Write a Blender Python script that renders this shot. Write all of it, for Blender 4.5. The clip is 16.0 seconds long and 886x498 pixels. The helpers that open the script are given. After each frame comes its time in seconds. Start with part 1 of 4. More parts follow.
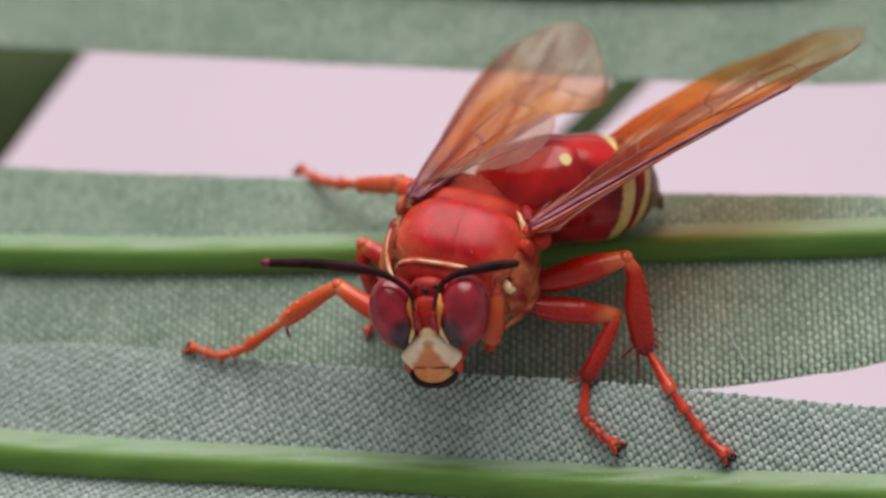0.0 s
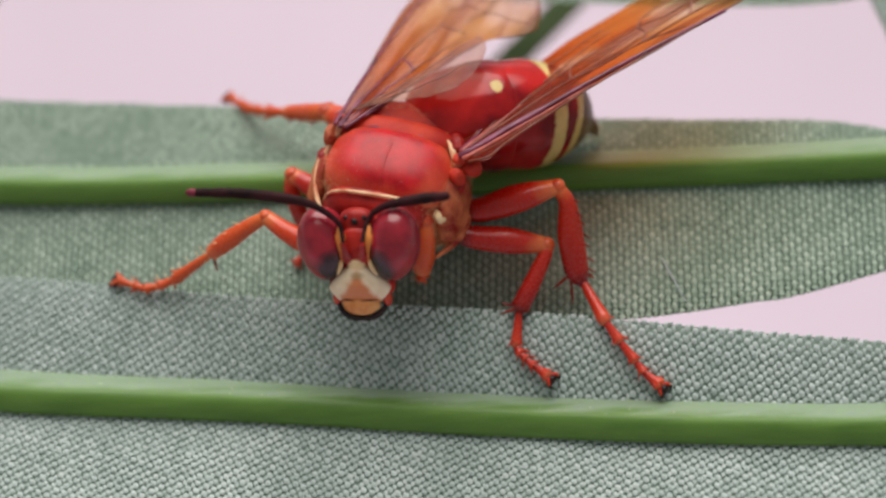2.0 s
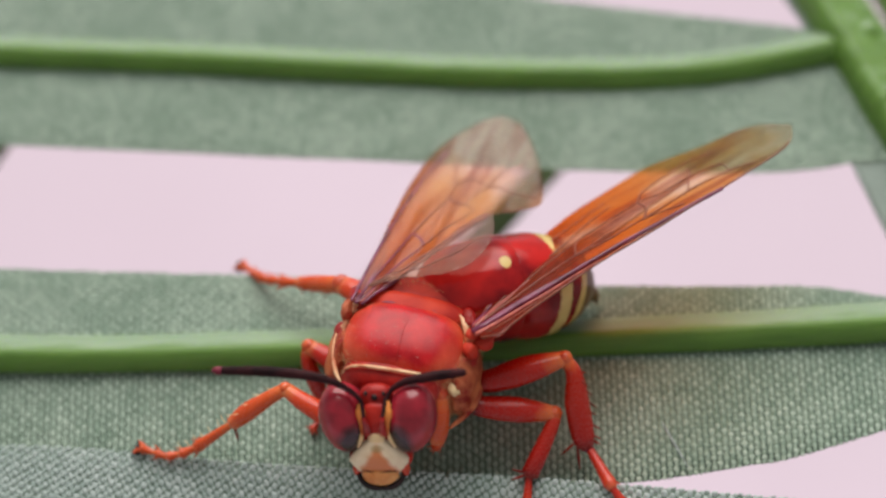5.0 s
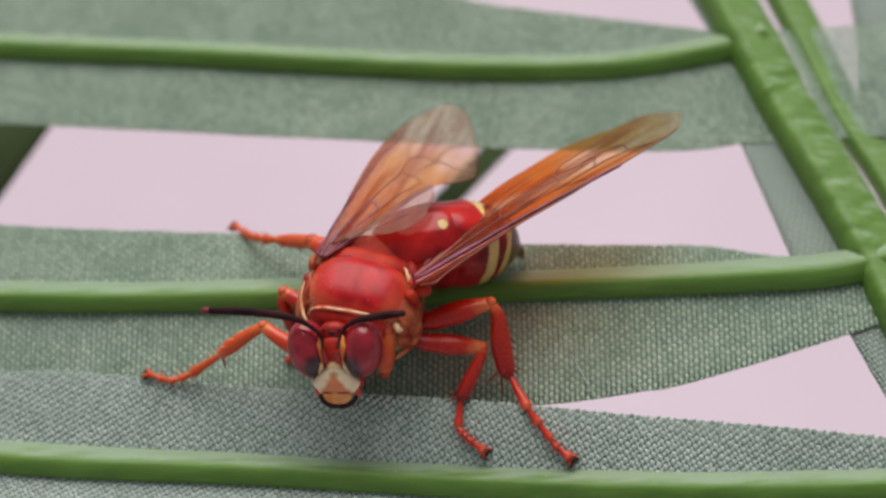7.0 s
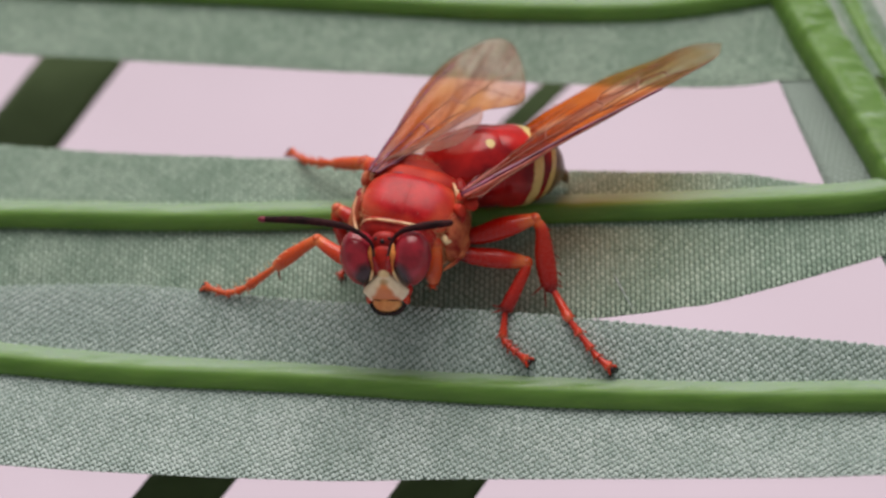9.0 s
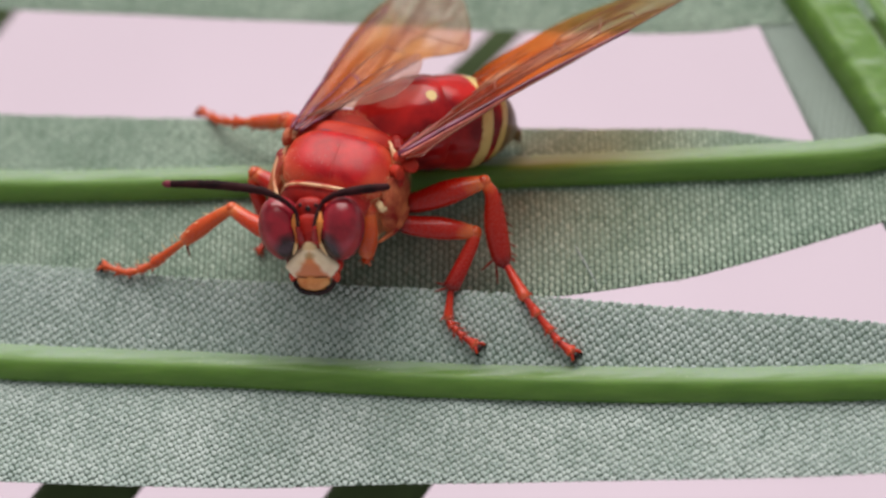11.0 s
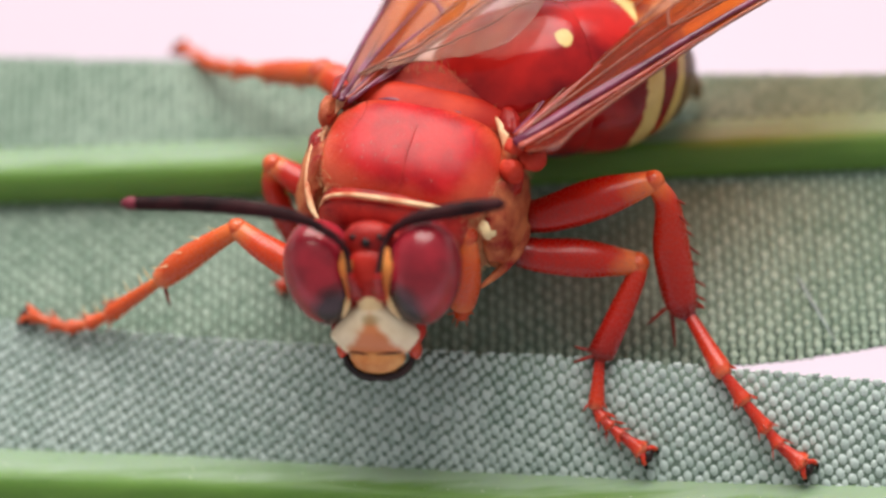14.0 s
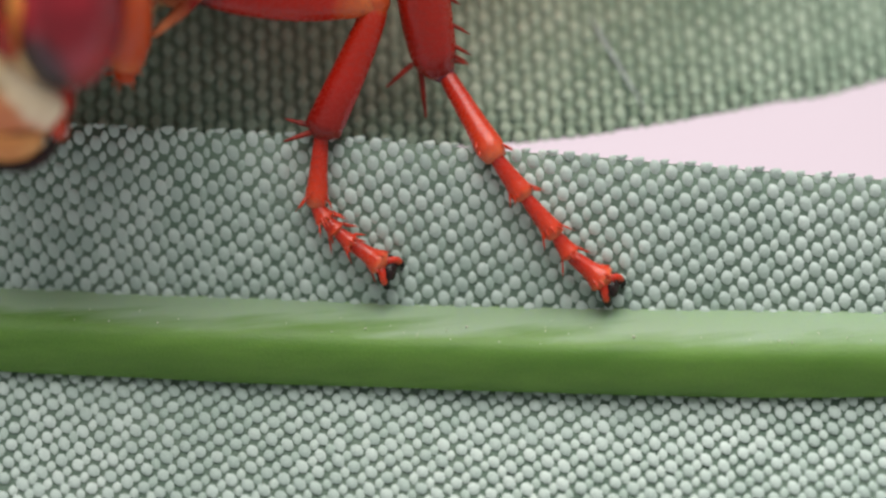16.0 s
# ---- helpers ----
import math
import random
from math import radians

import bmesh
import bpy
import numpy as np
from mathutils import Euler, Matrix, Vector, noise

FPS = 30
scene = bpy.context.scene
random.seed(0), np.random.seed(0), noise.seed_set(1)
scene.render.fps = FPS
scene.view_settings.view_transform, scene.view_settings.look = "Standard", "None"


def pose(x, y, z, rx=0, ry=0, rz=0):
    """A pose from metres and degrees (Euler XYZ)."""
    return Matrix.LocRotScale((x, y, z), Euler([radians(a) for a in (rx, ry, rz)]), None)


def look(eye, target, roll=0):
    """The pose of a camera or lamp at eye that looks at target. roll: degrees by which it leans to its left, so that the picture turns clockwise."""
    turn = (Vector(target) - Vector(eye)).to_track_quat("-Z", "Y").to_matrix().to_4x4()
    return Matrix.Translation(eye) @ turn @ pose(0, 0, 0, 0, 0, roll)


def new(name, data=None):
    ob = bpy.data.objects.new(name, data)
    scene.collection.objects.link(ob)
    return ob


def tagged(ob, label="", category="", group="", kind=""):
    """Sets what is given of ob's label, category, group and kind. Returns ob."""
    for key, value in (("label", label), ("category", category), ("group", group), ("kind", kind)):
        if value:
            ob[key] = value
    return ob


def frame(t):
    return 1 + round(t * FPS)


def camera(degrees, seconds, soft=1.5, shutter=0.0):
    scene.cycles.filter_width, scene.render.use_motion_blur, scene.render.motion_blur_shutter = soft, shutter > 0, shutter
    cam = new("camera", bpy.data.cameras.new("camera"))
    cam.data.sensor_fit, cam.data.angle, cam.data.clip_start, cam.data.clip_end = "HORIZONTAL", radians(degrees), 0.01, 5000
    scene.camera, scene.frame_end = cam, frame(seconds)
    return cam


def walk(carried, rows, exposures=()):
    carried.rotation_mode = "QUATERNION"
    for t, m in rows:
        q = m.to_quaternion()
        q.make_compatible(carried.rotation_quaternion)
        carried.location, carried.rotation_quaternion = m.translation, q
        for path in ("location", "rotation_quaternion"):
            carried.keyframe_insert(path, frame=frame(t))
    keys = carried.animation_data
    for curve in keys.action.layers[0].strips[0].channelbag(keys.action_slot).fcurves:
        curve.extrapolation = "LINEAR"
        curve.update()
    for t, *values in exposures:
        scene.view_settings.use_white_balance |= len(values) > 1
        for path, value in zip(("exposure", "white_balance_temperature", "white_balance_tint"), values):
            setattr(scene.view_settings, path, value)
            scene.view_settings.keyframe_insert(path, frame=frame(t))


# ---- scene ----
cam = camera(18.0, 16.0, soft=2.6)
# a close-up lens: sharp at the near hind foot, soft before and behind it
cam.data.dof.use_dof = True
cam.data.dof.aperture_fstop = 18.0
PATH = [
    (0, (-0.00065, -0.08996, 0.13677), (-0.00574, -0.00426, 0.01378), -5.40),
    (0.5, (-0.00075, -0.08837, 0.13785), (-0.00474, -0.00320, 0.01444), -5.05),
    (0.7, (-0.00171, -0.08795, 0.13704), (-0.00457, -0.00384, 0.01288), -4.42),
    (1, (-0.00131, -0.08691, 0.13699), (-0.00328, -0.00476, 0.01150), -4.15),
    (1.5, (0.00253, -0.08753, 0.13535), (-0.00083, -0.00563, 0.00973), -5.28),
    (2, (0.00167, -0.08735, 0.13506), (-0.00215, -0.00585, 0.00919), -5.26),
    (2.5, (0.00128, -0.08695, 0.13518), (-0.00268, -0.00643, 0.00868), -5.33),
    (3, (0.00026, -0.08649, 0.13552), (-0.00245, -0.00519, 0.00950), -4.55),
    (3.5, (-0.00200, -0.08764, 0.13719), (-0.00503, -0.00446, 0.01240), -4.88),
    (4, (-0.00332, -0.08527, 0.14107), (-0.00455, -0.00268, 0.01587), -3.89),
    (4.5, (-0.00333, -0.08326, 0.14451), (-0.00327, -0.00008, 0.01969), -3.55),
    (5, (-0.00456, -0.08389, 0.14585), (-0.00263, -0.00148, 0.02053), -2.33),
    (5.2, (-0.00480, -0.08559, 0.14571), (0.00133, -0.00307, 0.02060), 0.28),
    (7.3, (0.00696, -0.10904, 0.17961), (0.00223, -0.02821, 0.05334), -5.95),
    (7.5, (0.00594, -0.11141, 0.18012), (0.00116, -0.02972, 0.05441), -6.00),
    (8, (0.00680, -0.11202, 0.18125), (0.00148, -0.03046, 0.05548), -6.57),
    (8.5, (0.00449, -0.11591, 0.17834), (-0.00036, -0.03338, 0.05318), -5.60),
    (9, (0.00682, -0.12173, 0.17567), (-0.00001, -0.03556, 0.05308), -6.16),
    (9.2, (0.00734, -0.12303, 0.17460), (0.00030, -0.03664, 0.05218), -5.94),
    (11.3, (0.00348, -0.09901, 0.13867), (0.00111, -0.01209, 0.01644), -4.37),
    (11.5, (0.00251, -0.09131, 0.13055), (-0.00162, -0.00546, 0.00761), -5.22),
    (12, (-0.00332, -0.08087, 0.12608), (-0.00412, 0.00129, 0.00058), -3.47),
    (12.3, (-0.00619, -0.07665, 0.12207), (-0.00531, 0.00567, -0.00332), -1.69),
    (12.5, (-0.00432, -0.07086, 0.11391), (-0.00221, 0.01216, -0.01100), -1.42),
    (12.8, (0.00023, -0.06120, 0.10290), (-0.00265, 0.02080, -0.02267), -6.24),
    (13, (-0.00003, -0.05869, 0.09978), (-0.00347, 0.02030, -0.02769), -5.64),
    (13.5, (-0.00206, -0.05671, 0.09942), (-0.00413, 0.01929, -0.02988), -4.97),
    (14, (-0.00261, -0.05539, 0.10009), (-0.00467, 0.01816, -0.03062), -5.09),
    (14.5, (0.00233, -0.05653, 0.10111), (-0.00714, 0.01448, -0.03067), -10.46),
    (14.8, (-0.00023, -0.05537, 0.10089), (-0.00319, 0.01358, -0.03229), -5.87),
    (15, (-0.00048, -0.05342, 0.10150), (-0.00016, 0.01240, -0.03329), -3.74),
    (15.3, (-0.00256, -0.04938, 0.09370), (0.00511, 0.01285, -0.04257), 1.97),
    (15.5, (-0.00441, -0.04488, 0.08613), (0.00975, 0.01469, -0.05080), 7.84),
    (15.7, (-0.00372, -0.04344, 0.07954), (0.01031, 0.01806, -0.05655), 7.15),
    (16, (-0.00275, -0.03938, 0.07246), (0.01192, 0.01926, -0.06482), 8.63),
]
walk(cam, [(t, look(eye, target, roll)) for t, eye, target, roll in PATH],
     [(0.0, -0.2, 6500, 11), (2.5, -0.15, 6500, 11), (5.2, -0.12, 6500, 11), (7.3, -0.3, 6500, 11), (9.2, -0.3, 6500, 11), (11.3, -0.12, 6500, 11), (12.0, -0.06, 6500, 11), (13.0, 0.1, 6500, 10), (14.5, 0.3, 6500, 8), (15.5, 0.17, 6500, 6), (16.0, 0.06, 6500, 5)])

# ---------- world, sun, exposure ----------
world = bpy.data.worlds.new("sky")
scene.world = world
world.use_nodes = True
wn = world.node_tree
sky = wn.nodes.new("ShaderNodeTexSky")
sky.sky_type = "NISHITA"
sky.sun_disc = False
sky.sun_elevation = radians(48)
sky.sun_rotation = radians(-1)
sky.air_density, sky.dust_density = 1.0, 4.0
haze = wn.nodes.new("ShaderNodeMix")
haze.data_type = "RGBA"
haze.inputs[0].default_value = 0.8
haze.inputs[7].default_value = (3.75, 3.65, 3.38, 1)
wn.links.new(sky.outputs[0], haze.inputs[6])
wn.links.new(haze.outputs[2], wn.nodes["Background"].inputs[0])
wn.nodes["Background"].inputs[1].default_value = 0.108
sun = new("sun", bpy.data.lights.new("sun", "SUN"))
sun.data.energy = 4.0
sun.data.angle = radians(56)
sun.data.color = (1.0, 0.965, 0.93)
sun.matrix_world = look((-0.02, 1.02, 1.15), (0, 0, 0))
scene.view_settings.exposure = 0.0

MM = 0.001


# ---------- mesh helpers (all shapes are given in millimetres) ----------
def part(name, bm, material, parent=None, label="", smooth=True):
    """One mesh object from a bmesh in millimetres."""
    bmesh.ops.transform(bm, matrix=Matrix.Scale(MM, 4), verts=bm.verts)
    me = bpy.data.meshes.new(name)
    bm.to_mesh(me)
    bm.free()
    if smooth:
        me.polygons.foreach_set("use_smooth", [True] * len(me.polygons))
    for m in material if isinstance(material, (list, tuple)) else [material]:
        me.materials.append(m)
    ob = new(name, me)
    if parent is not None:
        ob.parent = parent
    if label:
        ob["label"] = label
    return ob


def spline(pts, n):
    """Catmull-Rom through rows of numbers, n samples."""
    p = np.array(pts, float)
    p = np.vstack([2 * p[0] - p[1], p, 2 * p[-1] - p[-2]])
    out = []
    for s in np.linspace(0, len(pts) - 1 - 1e-9, n):
        i = int(s)
        f = s - i
        a, b, c, d = p[i], p[i + 1], p[i + 2], p[i + 3]
        out.append(0.5 * (2 * b + (c - a) * f + (2 * a - 5 * b + 4 * c - d) * f * f + (3 * b - a - 3 * c + d) * f ** 3))
    return np.array(out)


def tube(bm, pts, radii, n=24, seg=12, flat=1.0, up=(0, 0, 1)):
    """A round-ended tube through points with a radius at each; flat squeezes it along up."""
    rows = spline([(*p, r) for p, r in zip(pts, radii)], n) if len(pts) < n else np.array([(*p, r) for p, r in zip(pts, radii)], float)
    n = len(rows)
    cen, rad = rows[:, :3], np.maximum(rows[:, 3], 0.004)
    rings = []
    for i in range(n):
        d = Vector(cen[min(i + 1, n - 1)] - cen[max(i - 1, 0)]).normalized()
        side = d.cross(Vector(up))
        side = side.normalized() if side.length > 1e-4 else d.orthogonal().normalized()
        top = side.cross(d)
        rings.append([bm.verts.new(Vector(cen[i]) + float(rad[i]) * (math.cos(a) * side + flat * math.sin(a) * top))
                      for a in (2 * math.pi * k / seg for k in range(seg))])
    for a, b in zip(rings, rings[1:]):
        for k in range(seg):
            bm.faces.new((a[k], a[(k + 1) % seg], b[(k + 1) % seg], b[k]))
    for ring, i, j in ((rings[0], 0, 1), (rings[-1], -1, -2)):
        tip = bm.verts.new(Vector(cen[i]) + Vector(cen[i] - cen[j]).normalized() * float(rad[i]) * 0.7)
        for k in range(seg):
            bm.faces.new((ring[k], ring[(k + 1) % seg], tip) if i == -1 else (ring[(k + 1) % seg], ring[k], tip))
    return bm


def ball(bm, centre, radii, turn=(0, 0, 0), u=28, v=18, shape=None):
    """An ellipsoid; shape(unit vector) may push its surface in or out."""
    m = Matrix.LocRotScale(Vector(centre), Euler([radians(a) for a in turn]), None)
    made = bmesh.ops.create_uvsphere(bm, u_segments=u, v_segments=v, radius=1)["verts"]
    for w in made:
        k = shape(w.co) if shape else 1.0
        w.co = m @ Vector((w.co.x * radii[0] * k, w.co.y * radii[1] * k, w.co.z * radii[2] * k))
    return bm


def empty(name, m=None):
    ob = new(name)
    ob.empty_display_size = 0.002
    if m is not None:
        ob.matrix_basis = m
    return ob


# ---------- materials ----------
def material(name):
    m = bpy.data.materials.new(name)
    m.use_nodes = True
    return m, m.node_tree, m.node_tree.nodes["Principled BSDF"]


def node(tree, kind, **values):
    n = tree.nodes.new("ShaderNode" + kind)
    for k, v in values.items():
        n.inputs[k].default_value = v
    return n


def coords(tree, scale=(1000, 1000, 1000)):
    """Object coordinates in millimetres."""
    tc = tree.nodes.new("ShaderNodeTexCoord")
    mp = tree.nodes.new("ShaderNodeMapping")
    mp.inputs["Scale"].default_value = scale
    tree.links.new(tc.outputs["Object"], mp.inputs[0])
    return mp.outputs[0]


def calc(tree, op, a, b=None, c=None):
    n = tree.nodes.new("ShaderNodeMath")
    n.operation = op
    for i, v in enumerate((a, b, c)):
        if v is None:
            continue
        if isinstance(v, (int, float)):
            n.inputs[i].default_value = v
        else:
            tree.links.new(v, n.inputs[i])
    return n.outputs[0]


def blend(tree, fac, a, b):
    n = tree.nodes.new("ShaderNodeMix")
    n.data_type = "RGBA"
    for i, v in ((0, fac), (6, a), (7, b)):
        if isinstance(v, (int, float)):
            n.inputs[i].default_value = v
        elif isinstance(v, tuple):
            n.inputs[i].default_value = (*v, 1)
        else:
            tree.links.new(v, n.inputs[i])
    return n.outputs[2]


def ramp(tree, fac, *stops):
    n = tree.nodes.new("ShaderNodeValToRGB")
    while len(n.color_ramp.elements) < len(stops):
        n.color_ramp.elements.new(0.5)
    for e, (p, c) in zip(n.color_ramp.elements, stops):
        e.position, e.color = p, (*c, 1)
    tree.links.new(fac, n.inputs[0])
    return n.outputs[0]


def speckle(tree, at, scale, detail=3.0):
    n = node(tree, "TexNoise", Scale=scale, Detail=detail)
    tree.links.new(at, n.inputs["Vector"])
    return n.outputs["Fac"]


def bumped(tree, bsdf, height, strength, distance):
    b = node(tree, "Bump", Strength=strength, Distance=distance)
    tree.links.new(height, b.inputs["Height"])
    tree.links.new(b.outputs[0], bsdf.inputs["Normal"])


def plain(name, dark, light, rough=0.5, scale=2.0, bump=0.2, coat=0.0, sss=0.0, fine=18.0, spec=0.3, sheen=0.0):
    """A surface with mottling at two scales and fine relief."""
    m, t, b = material(name)
    at = coords(t)
    big, small = speckle(t, at, scale), speckle(t, at, fine, 4)
    mix = calc(t, "MULTIPLY_ADD", small, 0.5, calc(t, "MULTIPLY_ADD", big, 1.4, -0.45))
    t.links.new(ramp(t, mix, (0.25, dark), (0.75, light)), b.inputs["Base Color"])
    b.inputs["Roughness"].default_value = rough
    b.inputs["Specular IOR Level"].default_value = spec
    b.inputs["Coat Weight"].default_value = coat
    b.inputs["Coat Roughness"].default_value = 0.12
    b.inputs["Sheen Weight"].default_value = sheen
    b.inputs["Sheen Roughness"].default_value = 0.35
    b.inputs["Sheen Tint"].default_value = (1.0, 0.78, 0.62, 1)
    b.inputs["Subsurface Weight"].default_value = sss
    b.inputs["Subsurface Radius"].default_value = (0.0006, 0.0002, 0.0001)
    if bump:
        bumped(t, b, small, bump, 0.00003)
    return m


def woven(name, warp, weft, gap, across=0.31, along=0.39, turn=26.6):
    """Plain-woven polyester cloth: pale warp knots, greener weft between them, gaps darkened by painted-in shade."""
    m, t, b = material(name)
    at = coords(t)
    tc = t.nodes.new("ShaderNodeTexCoord")
    mp = t.nodes.new("ShaderNodeMapping")
    mp.vector_type = "TEXTURE"
    mp.inputs["Scale"].default_value = (across / 1000, along / 1000, 0.001)
    mp.inputs["Rotation"].default_value = (0, 0, radians(turn))
    t.links.new(tc.outputs["Object"], mp.inputs[0])
    sep = t.nodes.new("ShaderNodeSeparateXYZ")
    t.links.new(mp.outputs[0], sep.inputs[0])
    drift = calc(t, "MULTIPLY_ADD", speckle(t, at, 0.9, 2), 0.7, -0.35)
    drift2 = calc(t, "MULTIPLY_ADD", speckle(t, at, 0.7, 1), 0.5, -0.25)
    u = calc(t, "ADD", sep.outputs[0], drift)
    v = calc(t, "ADD", sep.outputs[1], drift2)
    fu = calc(t, "SUBTRACT", calc(t, "FRACT", u), 0.5)
    fv = calc(t, "SUBTRACT", calc(t, "FRACT", v), 0.5)
    odd = calc(t, "PINGPONG", calc(t, "ADD", calc(t, "FLOOR", u), calc(t, "FLOOR", v)), 1.0)

    def mound(wide, high):
        """A rounded knot centred in its cell."""
        d = calc(t, "ADD", calc(t, "POWER", calc(t, "ABSOLUTE", calc(t, "DIVIDE", fu, wide)), 2.2),
                 calc(t, "POWER", calc(t, "ABSOLUTE", calc(t, "DIVIDE", fv, high)), 2.2))
        return calc(t, "MAXIMUM", calc(t, "SUBTRACT", 1.0, d), 0.0)
    big = mound(0.6, 0.62)
    low = mound(0.5, 0.5)
    height = calc(t, "ADD", calc(t, "MULTIPLY", big, odd), calc(t, "MULTIPLY", calc(t, "MULTIPLY", low, 0.8), calc(t, "SUBTRACT", 1.0, odd)))
    height = calc(t, "POWER", height, 0.55)
    knot = blend(t, odd, weft, warp)
    grain = speckle(t, at, 6.0, 3)
    patch = speckle(t, at, 0.22, 3)
    edge = calc(t, "MINIMUM", calc(t, "MULTIPLY", height, 1.25), 1.0)
    # low places take the gap colour, which paints the shade between threads
    col = blend(t, edge, gap, knot)
    col = blend(t, calc(t, "MULTIPLY", grain, 0.3), col, tuple(0.75 * c for c in weft))
    col = blend(t, calc(t, "MULTIPLY", patch, 0.3), col, tuple(0.6 * c for c in warp))
    t.links.new(col, b.inputs["Base Color"])
    b.inputs["Roughness"].default_value = 0.6
    b.inputs["Sheen Weight"].default_value = 0.1
    bumped(t, b, height, 1.0, 0.00012)
    return m


def thread(name, dark, light):
    """Polyester thread: every knot a little different, with soiled patches and fine filaments."""
    m, t, b = material(name)
    at = coords(t)
    geo = t.nodes.new("ShaderNodeNewGeometry")
    soil = speckle(t, at, 0.18, 4)
    mix = calc(t, "MULTIPLY_ADD", geo.outputs["Random Per Island"], 0.5, calc(t, "MULTIPLY_ADD", soil, 1.2, -0.45))
    t.links.new(ramp(t, mix, (0.15, dark), (0.85, light)), b.inputs["Base Color"])
    b.inputs["Roughness"].default_value = 0.55
    b.inputs["Specular IOR Level"].default_value = 0.3
    b.inputs["Sheen Weight"].default_value = 0.1
    bumped(t, b, speckle(t, at, 16.0, 3), 0.6, 0.00004)
    return m


CLOTH = woven("green_woven_cloth", (0.335, 0.405, 0.36), (0.27, 0.34, 0.295), (0.12, 0.17, 0.13))
# near leaflet's threads are paler; the others' are darkened, shade painted into their green
LIT_THREADS = (thread("lit_warp_thread", (0.35, 0.425, 0.395), (0.53, 0.60, 0.575)), thread("lit_weft_thread", (0.33, 0.41, 0.37), (0.53, 0.60, 0.57)))
SHADED_THREADS = (thread("shaded_green_warp_thread", (0.24, 0.33, 0.255), (0.42, 0.51, 0.42)), thread("shaded_green_weft_thread", (0.17, 0.25, 0.18), (0.305, 0.39, 0.305)))
BACKING = plain("dark_green_cloth_ground", (0.10, 0.15, 0.115), (0.15, 0.20, 0.16), 0.8, 0.3, 0.2)


def moulded():
    """Green moulded plastic, paler on its back slope by dust and painted-in sky sheen, with scuffs along it."""
    m, t, b = material("green_moulded_plastic")
    at = coords(t)
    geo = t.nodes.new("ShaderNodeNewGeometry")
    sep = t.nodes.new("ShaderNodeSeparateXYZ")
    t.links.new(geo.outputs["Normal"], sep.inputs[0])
    lie = t.nodes.new("ShaderNodeMapping")
    lie.inputs["Scale"].default_value = (0.15, 1.0, 1.0)
    t.links.new(at, lie.inputs[0])
    scuff, grain = speckle(t, lie.outputs[0], 1.6, 4), speckle(t, at, 14.0, 4)
    green = ramp(t, calc(t, "MULTIPLY_ADD", grain, 0.3, calc(t, "MULTIPLY", scuff, 0.7)), (0.35, (0.085, 0.185, 0.026)), (0.65, (0.13, 0.255, 0.042)))
    # slopes facing back go paler: dust, and sky sheen put into the colour
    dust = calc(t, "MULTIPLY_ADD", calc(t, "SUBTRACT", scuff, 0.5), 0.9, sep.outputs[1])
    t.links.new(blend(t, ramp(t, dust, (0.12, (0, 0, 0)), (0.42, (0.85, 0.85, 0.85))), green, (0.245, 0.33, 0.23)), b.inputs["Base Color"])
    t.links.new(calc(t, "MULTIPLY_ADD", scuff, 0.3, 0.36), b.inputs["Roughness"])
    b.inputs["Specular IOR Level"].default_value = 0.4
    b.inputs["Subsurface Weight"].default_value = 0.4
    b.inputs["Subsurface Radius"].default_value = (0.0008, 0.0012, 0.0003)
    bumped(t, b, grain, 0.3, 0.00004)
    return m


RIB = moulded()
FROND = plain("dark_green_frond", (0.045, 0.070, 0.024), (0.065, 0.095, 0.038), 0.9, 0.2)
PAVING = plain("pale_pink_floor", (0.585, 0.485, 0.56), (0.65, 0.54, 0.625), 0.8, 0.004, 0.1, fine=0.05)
RED = plain("red_chitin", (0.20, 0.006, 0.007), (0.48, 0.026, 0.016), 0.36, 0.8, 1.0, fine=9.0, spec=0.22)
DEEP = plain("deep_red_chitin", (0.10, 0.003, 0.005), (0.50, 0.018, 0.013), 0.2, 0.3, 0.1, spec=0.4, fine=3.0, sheen=0.05)


def limb(name, *stops, spec=0.4, sheen=0.0):
    """Chitin that changes its colour along a leg joint, from its root to its end, under a fine down."""
    m, t, b = material(name)
    at = coords(t)
    tone = t.nodes.new("ShaderNodeAttribute")
    tone.attribute_name = "tone"
    big, small = speckle(t, at, 1.1), speckle(t, at, 9.0, 4)
    along = calc(t, "MULTIPLY_ADD", calc(t, "SUBTRACT", big, 0.5), 0.2, tone.outputs["Fac"])
    col = ramp(t, along, *stops)
    col = blend(t, ramp(t, small, (0.45, (0, 0, 0)), (0.75, (0.5, 0.5, 0.5))), col, tuple(0.55 * c for c in stops[1][1]))
    t.links.new(col, b.inputs["Base Color"])
    t.links.new(calc(t, "MULTIPLY_ADD", small, 0.3, 0.12), b.inputs["Roughness"])
    b.inputs["Specular IOR Level"].default_value = spec
    b.inputs["Sheen Weight"].default_value = sheen
    b.inputs["Sheen Roughness"].default_value = 0.35
    b.inputs["Sheen Tint"].default_value = (1.0, 0.75, 0.66, 1)
    b.inputs["Subsurface Weight"].default_value = 0.12
    b.inputs["Subsurface Radius"].default_value = (0.0005, 0.00012, 0.00005)
    bumped(t, b, small, 0.35, 0.00003)
    return m


